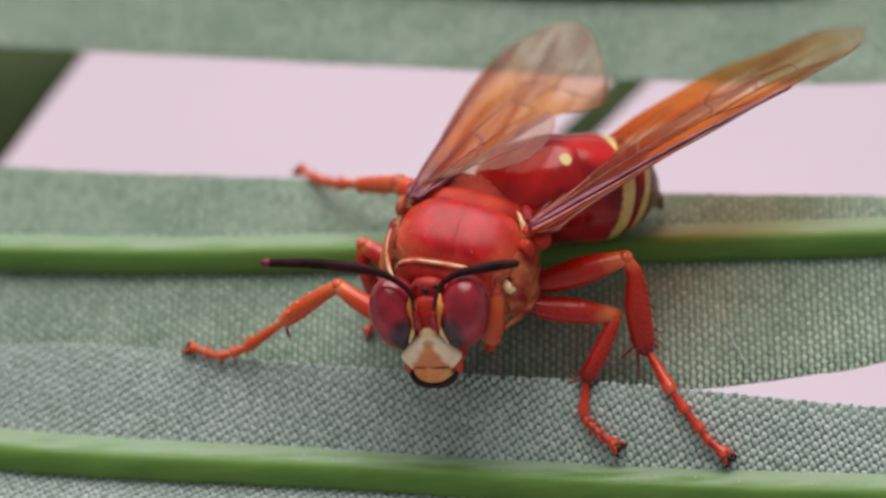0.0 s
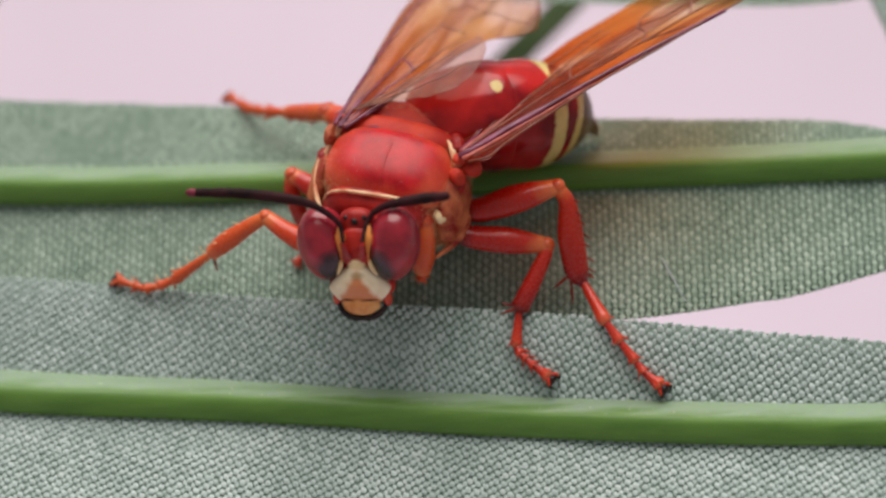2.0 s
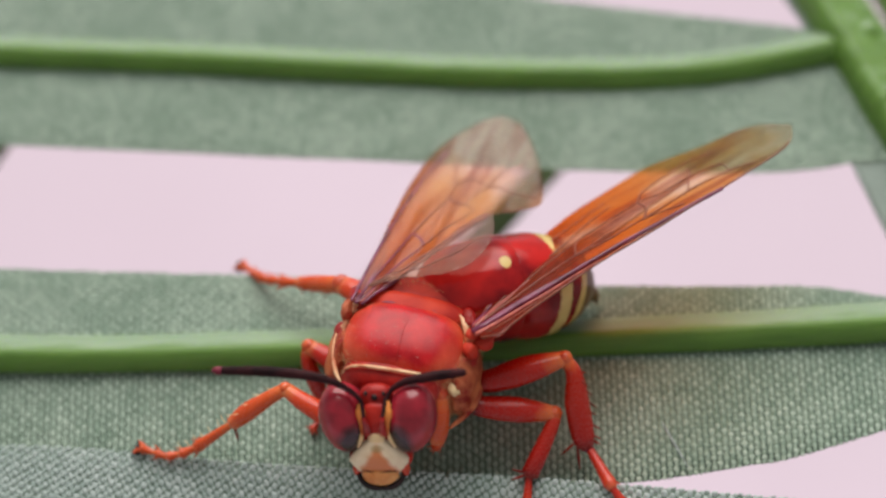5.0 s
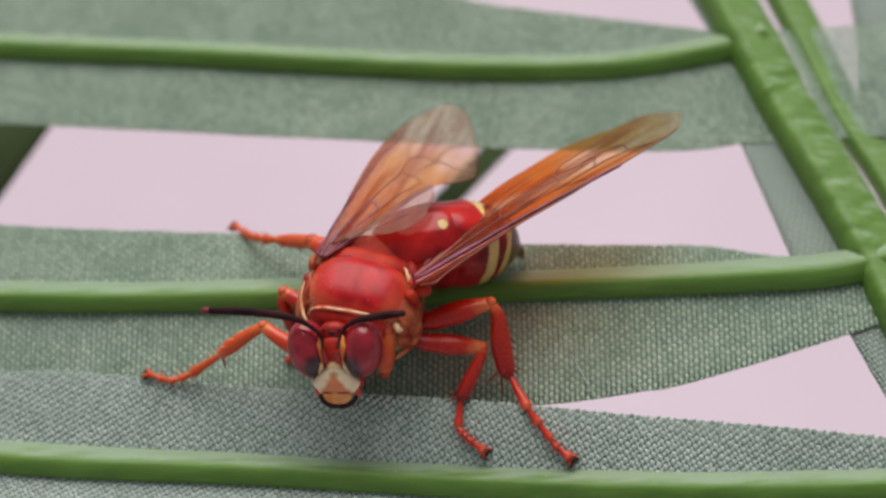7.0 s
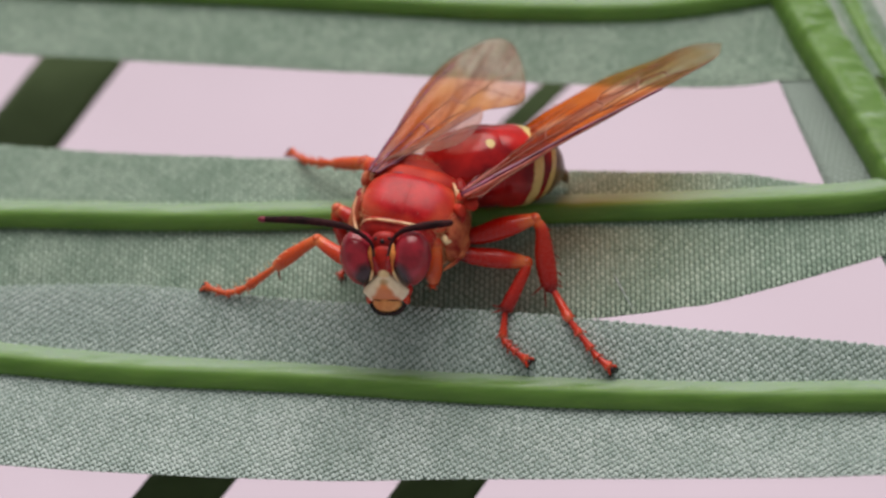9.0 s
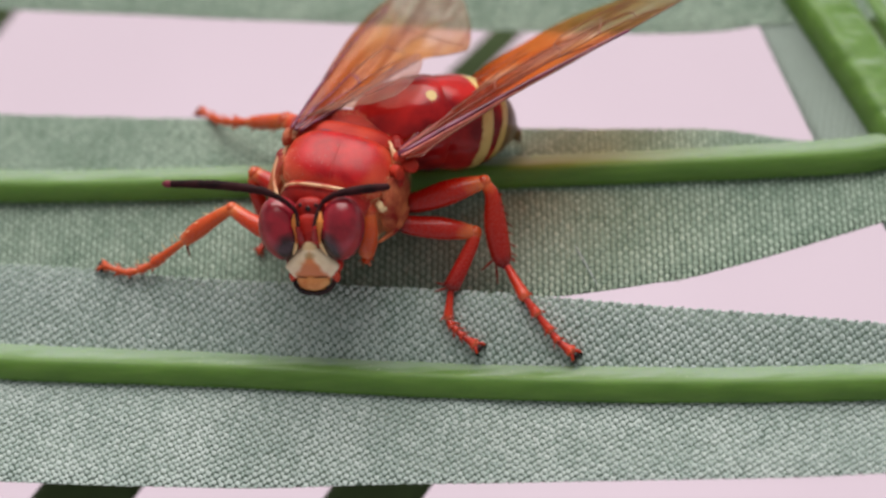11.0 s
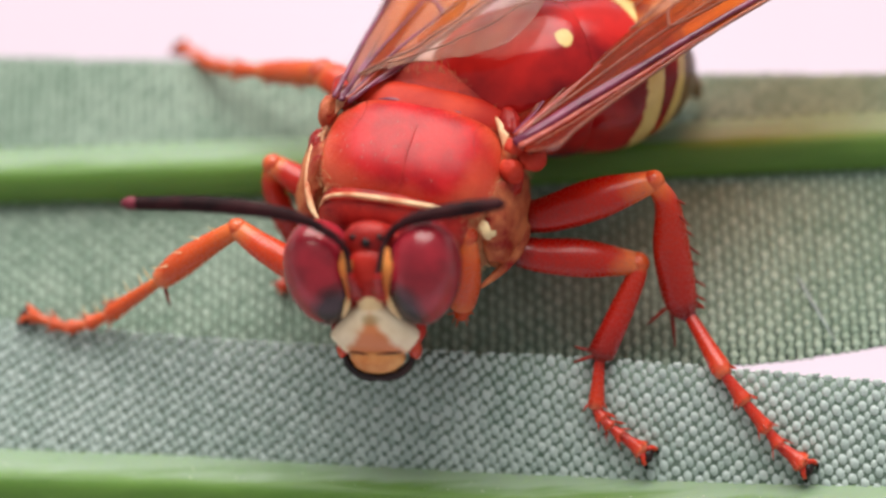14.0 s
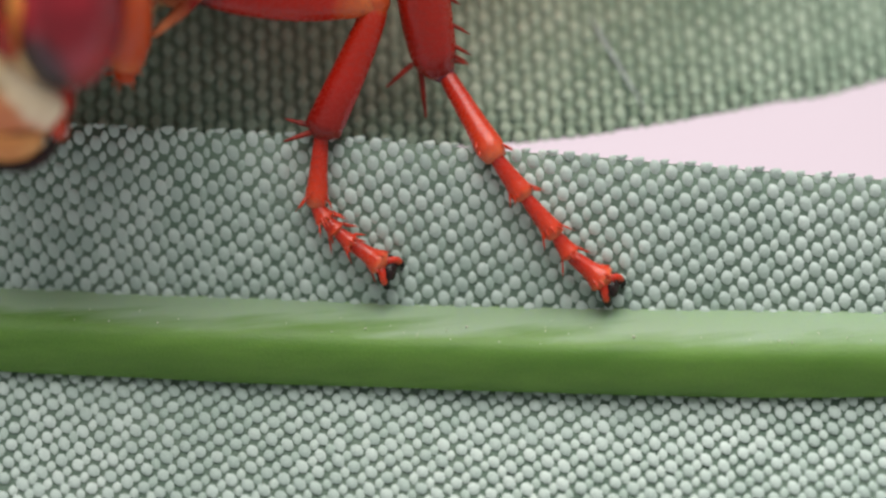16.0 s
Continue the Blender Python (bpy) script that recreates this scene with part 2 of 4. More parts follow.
FEMUR = limb("red_femur", (0.18, (0.03, 0.003, 0.003)), (0.34, (0.38, 0.009, 0.005)), (0.8, (0.46, 0.016, 0.007)), (1.0, (0.76, 0.22, 0.07)))
TIBIA = limb("red_tibia", (0.0, (0.70, 0.15, 0.035)), (0.2, (0.48, 0.024, 0.008)), (0.75, (0.38, 0.011, 0.006)), (1.0, (0.20, 0.007, 0.005)))
FOOT = limb("orange_red_foot", (0.0, (0.30, 0.010, 0.007)), (0.3, (0.50, 0.024, 0.010)), (0.7, (0.58, 0.045, 0.014)), (1.0, (0.70, 0.14, 0.06)), sheen=0.05)
FRONT_FEMUR = limb("orange_femur", (0.0, (0.30, 0.012, 0.006)), (0.2, (0.55, 0.035, 0.010)), (0.8, (0.62, 0.06, 0.014)), (1.0, (0.74, 0.22, 0.07)))
FRONT_SHIN = limb("orange_shin", (0.0, (0.68, 0.15, 0.035)), (0.3, (0.62, 0.085, 0.018)), (0.8, (0.60, 0.075, 0.018)), (1.0, (0.66, 0.16, 0.06)), sheen=0.05)
LEG = plain("orange_red_chitin", (0.28, 0.008, 0.005), (0.62, 0.055, 0.014), 0.27, 0.9, 0.9, spec=0.5, fine=7.0, sheen=0.05)
FRONT = plain("orange_chitin", (0.42, 0.026, 0.008), (0.70, 0.13, 0.03), 0.27, 0.9, 0.9, spec=0.5, fine=7.0, sheen=0.05)


def banded():
    """Glossy red chitin with yellow where the segment's band value is high."""
    m, t, b = material("red_chitin_with_yellow_band")
    at = coords(t)
    band = t.nodes.new("ShaderNodeAttribute")
    band.attribute_name = "band"
    edge = calc(t, "MULTIPLY_ADD", speckle(t, at, 2.5), 0.25, calc(t, "SUBTRACT", band.outputs["Fac"], 0.125))
    red = ramp(t, speckle(t, at, 0.35, 4), (0.35, (0.17, 0.003, 0.006)), (0.62, (0.50, 0.014, 0.012)))
    yellow = ramp(t, speckle(t, at, 0.9), (0.3, (0.50, 0.34, 0.10)), (0.7, (0.68, 0.52, 0.2)))
    t.links.new(blend(t, ramp(t, edge, (0.44, (0, 0, 0)), (0.56, (1, 1, 1))), red, yellow), b.inputs["Base Color"])
    t.links.new(calc(t, "MULTIPLY_ADD", speckle(t, at, 5.0), 0.16, 0.06), b.inputs["Roughness"])
    b.inputs["Specular IOR Level"].default_value = 0.28
    bumped(t, b, speckle(t, at, 4.0, 4), 0.2, 0.00005)
    return m


BANDED = banded()


def eye_glass():
    """Wine-red facetted eye with a dark patch on its inner lower side."""
    m, t, b = material("wine_red_eye")
    at = coords(t)
    sep = t.nodes.new("ShaderNodeSeparateXYZ")
    t.links.new(at, sep.inputs[0])
    dx = calc(t, "DIVIDE", calc(t, "SUBTRACT", calc(t, "ABSOLUTE", sep.outputs[0]), 1.3), 1.0)
    dy = calc(t, "DIVIDE", calc(t, "ADD", sep.outputs[1], -0.1), 1.35)
    dist = calc(t, "ADD", calc(t, "MULTIPLY", dx, dx), calc(t, "MULTIPLY", dy, dy))
    dist = calc(t, "MULTIPLY_ADD", speckle(t, at, 1.2), 0.8, calc(t, "SUBTRACT", dist, 0.4))
    cloud = speckle(t, at, 0.8)
    red = ramp(t, cloud, (0.3, (0.17, 0.005, 0.013)), (0.7, (0.38, 0.013, 0.028)))
    t.links.new(blend(t, ramp(t, dist, (0.2, (0, 0, 0)), (1.0, (1, 1, 1))), (0.018, 0.004, 0.008), red), b.inputs["Base Color"])
    b.inputs["Roughness"].default_value = 0.22
    b.inputs["Specular IOR Level"].default_value = 0.5
    b.inputs["Sheen Weight"].default_value = 0.05
    b.inputs["Sheen Roughness"].default_value = 0.5
    b.inputs["Sheen Tint"].default_value = (1.0, 0.55, 0.65, 1)
    cell = node(t, "TexVoronoi", Scale=11.0)
    t.links.new(at, cell.inputs["Vector"])
    bumped(t, b, cell.outputs["Distance"], 0.12, 0.00002)
    return m


EYE = eye_glass()
CREAM = plain("cream_chitin", (0.66, 0.42, 0.19), (0.84, 0.66, 0.38), 0.4, 0.8, 0.1)
AMBER = plain("amber_chitin", (0.5, 0.11, 0.018), (0.75, 0.27, 0.06), 0.36, 0.8, 0.15)
BLACK = plain("black_chitin", (0.008, 0.006, 0.006), (0.03, 0.012, 0.012), 0.25, 0.8, 0.1)
ANTENNA = plain("dark_brown_antenna", (0.010, 0.003, 0.004), (0.045, 0.010, 0.012), 0.65, 1.2, 0.3, spec=0.12)
LINT = plain("pale_lint", (0.4, 0.42, 0.34), (0.6, 0.6, 0.5), 0.8, 1.0, 0.0)
FIBRE = plain("bluish_fibre", (0.36, 0.42, 0.43), (0.46, 0.52, 0.53), 0.7, 1.0, 0.0)
DUSK = plain("olive_brown_chitin", (0.06, 0.03, 0.012), (0.16, 0.09, 0.035), 0.35, 0.6, 0.2, coat=0.2)
SIDE = plain("amber_brown_side", (0.24, 0.010, 0.008), (0.62, 0.20, 0.08), 0.45, 1.0, 0.9, spec=0.2)
TIP = plain("pink_antenna_tip", (0.10, 0.010, 0.02), (0.2, 0.02, 0.04), 0.5, 1.5, 0.1)
ORANGE = plain("orange_red_plate", (0.36, 0.014, 0.010), (0.60, 0.05, 0.022), 0.5, 0.6, 0.7, spec=0.2)
LIP = plain("orange_cream_lip", (0.52, 0.14, 0.03), (0.76, 0.38, 0.14), 0.38, 0.9, 0.3)
JAW = plain("dark_jaw", (0.012, 0.006, 0.006), (0.2, 0.03, 0.012), 0.28, 1.4, 0.1)
SPUR = plain("dark_red_spur", (0.10, 0.008, 0.007), (0.36, 0.03, 0.016), 0.35, 1.5, 0.0)
RIM = plain("orange_cream_rim", (0.52, 0.13, 0.05), (0.88, 0.62, 0.36), 0.4, 1.6, 0.3)
GOLD = plain("golden_hair", (0.66, 0.38, 0.17), (0.82, 0.56, 0.3), 0.5, 1.0, 0.0)


def face_plate():
    """Cream shield that turns orange over its middle and lower rim."""
    m, t, b = material("cream_face_plate")
    at = coords(t)
    sep = t.nodes.new("ShaderNodeSeparateXYZ")
    t.links.new(at, sep.inputs[0])
    rag = calc(t, "MULTIPLY_ADD", speckle(t, at, 1.8), 0.5, -0.25)
    wide = calc(t, "ADD", calc(t, "ABSOLUTE", sep.outputs[0]), rag)
    d = calc(t, "ADD", wide, calc(t, "MULTIPLY_ADD", sep.outputs[1], 0.66, 0.2))
    cream = ramp(t, speckle(t, at, 0.9), (0.3, (0.70, 0.52, 0.32)), (0.7, (0.86, 0.72, 0.52)))
    face = blend(t, ramp(t, d, (0.0, (0, 0, 0)), (0.35, (1, 1, 1))), (0.62, 0.20, 0.07), cream)
    ay = calc(t, "DIVIDE", calc(t, "ADD", sep.outputs[1], 0.22), 0.26)
    ax = calc(t, "DIVIDE", wide, 0.5)
    arch = calc(t, "ADD", calc(t, "MULTIPLY", ax, ax), calc(t, "MULTIPLY", ay, ay))
    t.links.new(blend(t, ramp(t, arch, (0.2, (0.75,) * 3), (1.0, (0, 0, 0))), face, (0.33, 0.22, 0.09)), b.inputs["Base Color"])
    b.inputs["Roughness"].default_value = 0.34
    bumped(t, b, speckle(t, at, 9.0), 0.2, 0.00003)
    return m


FACE = face_plate()


def back_plate():
    """Wine-red plate that turns orange towards its rim."""
    m, t, b = material("wine_red_back_plate")
    at = coords(t)
    sep = t.nodes.new("ShaderNodeSeparateXYZ")
    t.links.new(at, sep.inputs[0])
    dx = calc(t, "DIVIDE", sep.outputs[0], 3.65)
    dy = calc(t, "DIVIDE", calc(t, "ADD", sep.outputs[1], 0.45), 2.75)
    d = calc(t, "ADD", calc(t, "MULTIPLY", dx, dx), calc(t, "MULTIPLY", dy, dy))
    d = calc(t, "MULTIPLY_ADD", speckle(t, at, 0.7), 0.8, calc(t, "SUBTRACT", d, 0.4))
    grain = speckle(t, at, 14.0, 4)
    deep = ramp(t, speckle(t, at, 0.9), (0.3, (0.32, 0.005, 0.010)), (0.7, (0.58, 0.013, 0.017)))
    t.links.new(blend(t, ramp(t, d, (0.4, (0, 0, 0)), (1.05, (1, 1, 1))), deep, (0.68, 0.095, 0.042)), b.inputs["Base Color"])
    t.links.new(calc(t, "MULTIPLY_ADD", grain, 0.3, 0.12), b.inputs["Roughness"])
    b.inputs["Specular IOR Level"].default_value = 0.28
    bumped(t, b, grain, 0.6, 0.00004)
    return m


BACK = back_plate()
VEIN = plain("brown_vein", (0.13, 0.03, 0.018), (0.24, 0.07, 0.035), 0.35, 1.0, 0.0)
LILAC = plain("lilac_wing_fold", (0.22, 0.03, 0.03), (0.46, 0.10, 0.07), 0.28, 1.2, 0.4, spec=0.35)
COSTA = plain("dark_purple_front_vein", (0.08, 0.012, 0.03), (0.22, 0.04, 0.09), 0.25, 0.8, 0.1, coat=0.3)


def membrane(name="amber_wing_film", tones=((0.66, 0.22, 0.14), (0.84, 0.39, 0.09), (0.92, 0.65, 0.35), (0.94, 0.84, 0.75)), clarity=0.93, span=24.0, skew=0.0, root=0.8):
    """Amber wing film, clearer and smoke-grey towards the tip. Local x runs from base to tip."""
    m, t, b = material(name)
    at = coords(t)
    sep = t.nodes.new("ShaderNodeSeparateXYZ")
    t.links.new(at, sep.inputs[0])
    x = calc(t, "DIVIDE", calc(t, "MULTIPLY_ADD", sep.outputs[1], skew, sep.outputs[0]), span)
    x = calc(t, "MULTIPLY_ADD", calc(t, "SUBTRACT", speckle(t, at, 0.35), 0.5), 0.35, x)
    col = ramp(t, x, *zip((0.08, 0.4, 0.72, 0.95), tones))
    pale = t.nodes.new("ShaderNodeAttribute")
    pale.attribute_name = "pale"
    col = blend(t, calc(t, "MULTIPLY", pale.outputs["Fac"], 0.8), col, (0.98, 0.88, 0.76))
    fold = t.nodes.new("ShaderNodeMapping")
    fold.inputs["Scale"].default_value = (0.12, 1.3, 1.3)
    t.links.new(at, fold.inputs[0])
    streak = speckle(t, fold.outputs[0], 1.0, 4)
    col = blend(t, ramp(t, streak, (0.47, (0, 0, 0)), (0.66, (0.4, 0.4, 0.4))), col, tuple(c * k for c, k in zip(tones[0], (0.8, 0.75, 0.9))))
    deep = node(t, "Gamma", Gamma=2.0)
    t.links.new(col, deep.inputs["Color"])
    t.links.new(deep.outputs[0], b.inputs["Base Color"])
    b.inputs["Roughness"].default_value = 0.15
    clear = t.nodes.new("ShaderNodeBsdfTransparent")
    t.links.new(col, clear.inputs[0])
    mix = t.nodes.new("ShaderNodeMixShader")
    t.links.new(ramp(t, x, (0.0, (clarity * root,) * 3), (0.5, (clarity,) * 3), (0.95, (min(0.97, clarity + 0.04),) * 3)), mix.inputs[0])
    t.links.new(b.outputs[0], mix.inputs[1])
    t.links.new(clear.outputs[0], mix.inputs[2])
    gloss = t.nodes.new("ShaderNodeBsdfGlossy")
    gloss.inputs["Roughness"].default_value = 0.2
    shine = t.nodes.new("ShaderNodeMixShader")
    shine.inputs[0].default_value = 0.02
    t.links.new(mix.outputs[0], shine.inputs[1])
    t.links.new(gloss.outputs[0], shine.inputs[2])
    t.links.new(shine.outputs[0], t.nodes["Material Output"].inputs[0])
    bumped(t, b, streak, 0.4, 0.0003)
    relief = b.inputs["Normal"].links[0].from_socket
    t.links.new(relief, gloss.inputs["Normal"])
    return m


FILM = membrane()
FILM_FAR = membrane("brown_amber_wing_film", ((0.62, 0.22, 0.12), (0.75, 0.37, 0.10), (0.84, 0.59, 0.34), (0.89, 0.77, 0.71)), 0.9, span=16.0, skew=0.3)
CLEAR = membrane("smoky_wing_film", ((0.86, 0.70, 0.60), (0.89, 0.80, 0.77), (0.91, 0.85, 0.83), (0.93, 0.88, 0.86)), 0.9, root=1.0)


# ---------- ground ----------
def ground():
    bm = bmesh.new()
    bmesh.ops.create_grid(bm, x_segments=8, y_segments=8, size=200000)
    ob = part("ground", bm, PAVING)
    ob.location.z = -0.6
    tagged(ob, "plain pale pinkish paved floor far below the leaf", "floor", kind="structure")


ground()


# ---------- the artificial palm leaf ----------
def strip(bm, up, low, mid=None, thick=0.06, n=170, rows=10, wave=0.12, fray=0.02, seed=0):
    """A cloth strip between an upper and a lower edge, rows of (x, y, z), with two faces and closed rims."""
    a, c = spline(up, n), spline(low, n)
    if mid:
        h = spline([p[:3] for p in mid], n)
        xs = np.linspace(h[0][0], h[-1][0], n)
        a, c, h = (np.stack([xs] + [np.interp(xs, s[:, 0], s[:, k]) for k in (1, 2)], 1) for s in (a, c, h))
    else:
        h = (a + c) / 2
    grid = []
    for side in (0, 1):
        g = []
        for i in range(n):
            line = []
            for j in range(rows + 1):
                f = j / rows
                p = Vector(a[i] * (1 - 2 * f) + h[i] * 2 * f if f < 0.5 else h[i] * (2 - 2 * f) + c[i] * (2 * f - 1))
                p.z += wave * noise.noise((p.x * 0.12, p.y * 0.2, seed)) - side * thick
                if j in (0, rows):
                    p.y += fray * noise.noise((p.x * 3.1, seed * 7.7, j)) * 2 + fray * noise.noise((p.x * 0.6, seed * 3.1, j)) * 2
                line.append(bm.verts.new(p))
            g.append(line)
        grid.append(g)
    t, u = grid
    for i in range(n - 1):
        for j in range(rows):
            bm.faces.new((t[i][j], t[i][j + 1], t[i + 1][j + 1], t[i + 1][j]))
            bm.faces.new((u[i][j], u[i + 1][j], u[i + 1][j + 1], u[i][j + 1]))
        bm.faces.new((t[i][0], t[i + 1][0], u[i + 1][0], u[i][0]))
        bm.faces.new((t[i + 1][rows], t[i][rows], u[i][rows], u[i + 1][rows]))
    for i in (0, n - 1):
        for j in range(rows):
            f = (t[i][j], u[i][j], u[i][j + 1], t[i][j + 1])
            bm.faces.new(f if i else f[::-1])
    bmesh.ops.recalc_face_normals(bm, faces=bm.faces)
    return bm


# Section of a leaflet rib: a broad sloping top, a rounded crest and a steep front.
RIB_SECTION = [(1.0, -0.1), (1.0, 0.1), (0.74, 0.42), (0.42, 0.7), (0.14, 0.88), (-0.06, 0.96), (-0.2, 1.0), (-0.33, 0.98), (-0.46, 0.9),
               (-0.64, 0.7), (-0.8, 0.45), (-0.86, 0.24), (-0.8, 0.06), (-0.66, -0.1)]
STEM_SECTION = [(1.0, -0.1), (1.0, 0.2), (0.85, 0.5), (0.5, 0.72), (0.1, 0.8), (-0.3, 0.95), (-0.55, 1.0), (-0.75, 0.92), (-0.9, 0.6), (-1.0, 0.2), (-1.0, -0.1)]


def rib_mesh(line, half, tall, section=RIB_SECTION, n=180, rough=0.03, lumps=0.0):
    """A moulded rib along (x, y, z) rows; a fourth number scales it there."""
    bm = bmesh.new()
    c = spline([(*p, 1.0) if len(p) == 3 else p for p in line], n)
    rings = []
    for i in range(n):
        d = Vector(c[min(i + 1, n - 1)][:3] - c[max(i - 1, 0)][:3])
        side = Vector((-d.y, d.x, 0)).normalized()
        k = float(c[i][3]) * (1 + rough * noise.noise((c[i][0] * 0.3, half, 0)))
        row = []
        for s, h in section:
            p = Vector(c[i][:3]) + side * half * k * s + Vector((0, 0, tall * k * h))
            if lumps and h > 0.3:
                p.z += lumps * (noise.noise((p.x * 0.9, p.y * 0.9, 2.0)) + 0.5 * noise.noise((p.x * 2.4, p.y * 2.4, 5.0)))
            row.append(bm.verts.new(p))
        rings.append(row)
    m = len(section)
    for a, b in zip(rings, rings[1:]):
        for j in range(m):
            bm.faces.new((a[j], a[(j + 1) % m], b[(j + 1) % m], b[j]))
    bm.faces.new(rings[0])
    bm.faces.new(rings[-1][::-1])
    bmesh.ops.recalc_face_normals(bm, faces=bm.faces)
    return bm


def flecks(line, half, tall, count, seed):
    """Dust and lint lying on a rib's top and front."""
    bm, rnd = bmesh.new(), random.Random(seed)
    c = spline(line, 200)
    for _ in range(count):
        p = Vector(c[rnd.randrange(200)][:3])
        s = rnd.uniform(-0.8, 0.9)
        top = np.interp(s, [-0.92, -0.75, -0.34, -0.1, 0.15, 0.4, 1.0], [0.1, 0.42, 0.9, 1.0, 0.87, 0.66, 0.1])
        p += Vector((rnd.uniform(-0.3, 0.3), half * s, tall * top + 0.01))
        k = rnd.uniform(0.01, 0.034) if rnd.random() < 0.9 else rnd.uniform(0.03, 0.05)
        bmesh.ops.create_icosphere(bm, subdivisions=1, radius=k, matrix=Matrix.Translation(p))
    return bm


def weave(name, leaflet, up, low, mid, turn, seed, threads, gauge, x0=-40.0, x1=37.0):
    """Thread knots of the plain weave, laid over a cloth strip: warp knots stand long and high, weft knots short and low."""
    rnd = np.random.RandomState(seed)
    a, c, h = (spline([p[:3] for p in line], 400) for line in (up, low, mid))
    su, sv = gauge
    w = radians(turn)
    du, dv = np.array([math.cos(w), math.sin(w)]), np.array([-math.sin(w), math.cos(w)])
    n = 330
    i, j = np.meshgrid(np.arange(-n, n), np.arange(-n, n), indexing="ij")
    i, j = i.ravel(), j.ravel()
    drift = 0.07 * np.sin(j * 0.071 + seed) + 0.05 * np.sin(i * 0.113 + j * 0.05)
    ctr = (i * su + drift)[:, None] * du + (j * sv + 0.07 * np.sin(i * 0.09 + seed))[:, None] * dv
    ctr = ctr + rnd.normal(0, 0.014, ctr.shape)
    x, y = ctr.T
    ya, yc, yh = (np.interp(x, s[:, 0], s[:, 1]) for s in (a, c, h))
    za, zc, zh = (np.interp(x, s[:, 0], s[:, 2]) for s in (a, c, h))
    keep = (x > x0) & (x < x1) & (y < ya + 0.1) & (y > yc - 0.1)
    x, y, i, j, ya, yc, yh, za, zc, zh = (q[keep] for q in (x, y, i, j, ya, yc, yh, za, zc, zh))
    upper = y > yh
    slope = np.where(upper, (za - zh) / (ya - yh), (zh - zc) / (yh - yc))
    along = np.gradient(h[:, 2], h[:, 0])
    z = zh + (y - yh) * slope
    z = z + np.array([0.12 * noise.noise((p * 0.12, q * 0.2, seed % 10)) for p, q in zip(x, y)])
    warp = (i + j) % 2 == 0
    m = len(x)
    ang = np.arange(8) * math.pi / 4
    full = np.where(np.arange(8) % 2, 0.97, 1.05)
    unit = np.concatenate([np.stack([full * np.cos(ang), full * np.sin(ang), 0 * ang + 0.5], 1), np.stack([0.7 * full * np.cos(ang), 0.7 * full * np.sin(ang), 0 * ang + 0.88], 1), [[0, 0, 1.0]]])
    tight = 1.0 if threads is LIT_THREADS else 1.02
    ru = tight * np.where(warp, 0.172, 0.130 * tight) * rnd.uniform(0.95, 1.05, m)
    rv = tight * np.where(warp, 0.206, 0.172 * tight) * rnd.uniform(0.88, 1.12, m)
    hh = np.where(warp, 0.13, 0.10) * rnd.uniform(0.8, 1.15, m)
    spin = rnd.normal(0, 0.12, m) - np.where(warp, 0.0, 0.5)
    cs, sn = np.cos(spin)[:, None], np.sin(spin)[:, None]
    lu, lv = unit[None, :, 0] * ru[:, None], unit[None, :, 1] * rv[:, None]
    lu, lv = cs * lu - sn * lv, sn * lu + cs * lv
    ox, oy = lu * du[0] + lv * dv[0], lu * du[1] + lv * dv[1]
    oy = np.clip(y[:, None] + oy, yc[:, None], ya[:, None]) - y[:, None]
    co = np.stack([x[:, None] + ox, y[:, None] + oy, z[:, None] + oy * slope[:, None] + ox * np.interp(x, h[:, 0], along)[:, None] + unit[None, :, 2] * hh[:, None] - 0.015], -1).reshape(-1, 3) * MM
    k = np.arange(8)
    quads = np.stack([k, (k + 1) % 8, (k + 1) % 8 + 8, k + 8], 1)
    tris = np.stack([k + 8, (k + 1) % 8 + 8, 0 * k + 16], 1)
    faces = np.concatenate([quads.ravel(), tris.ravel()])
    loops = (np.arange(m)[:, None] * 17 + faces[None]).ravel()
    sizes = np.tile(np.r_[np.full(8, 4), np.full(8, 3)], m)
    me = bpy.data.meshes.new(name)
    me.vertices.add(len(co))
    me.vertices.foreach_set("co", co.ravel())
    me.loops.add(len(loops))
    me.loops.foreach_set("vertex_index", loops)
    me.polygons.add(len(sizes))
    me.polygons.foreach_set("loop_start", np.r_[0, np.cumsum(sizes)[:-1]])
    me.polygons.foreach_set("use_smooth", np.ones(len(sizes), bool))
    mats = np.repeat(np.where(warp, 0, 1), 16)
    for m in threads:
        me.materials.append(m)
    me.polygons.foreach_set("material_index", mats)
    me.update(calc_edges=True)
    me.validate()
    ob = new(name, me)
    ob.parent = leaflet
    tagged(ob, "pale green plain-woven polyester threads", kind="stuff")
    return ob


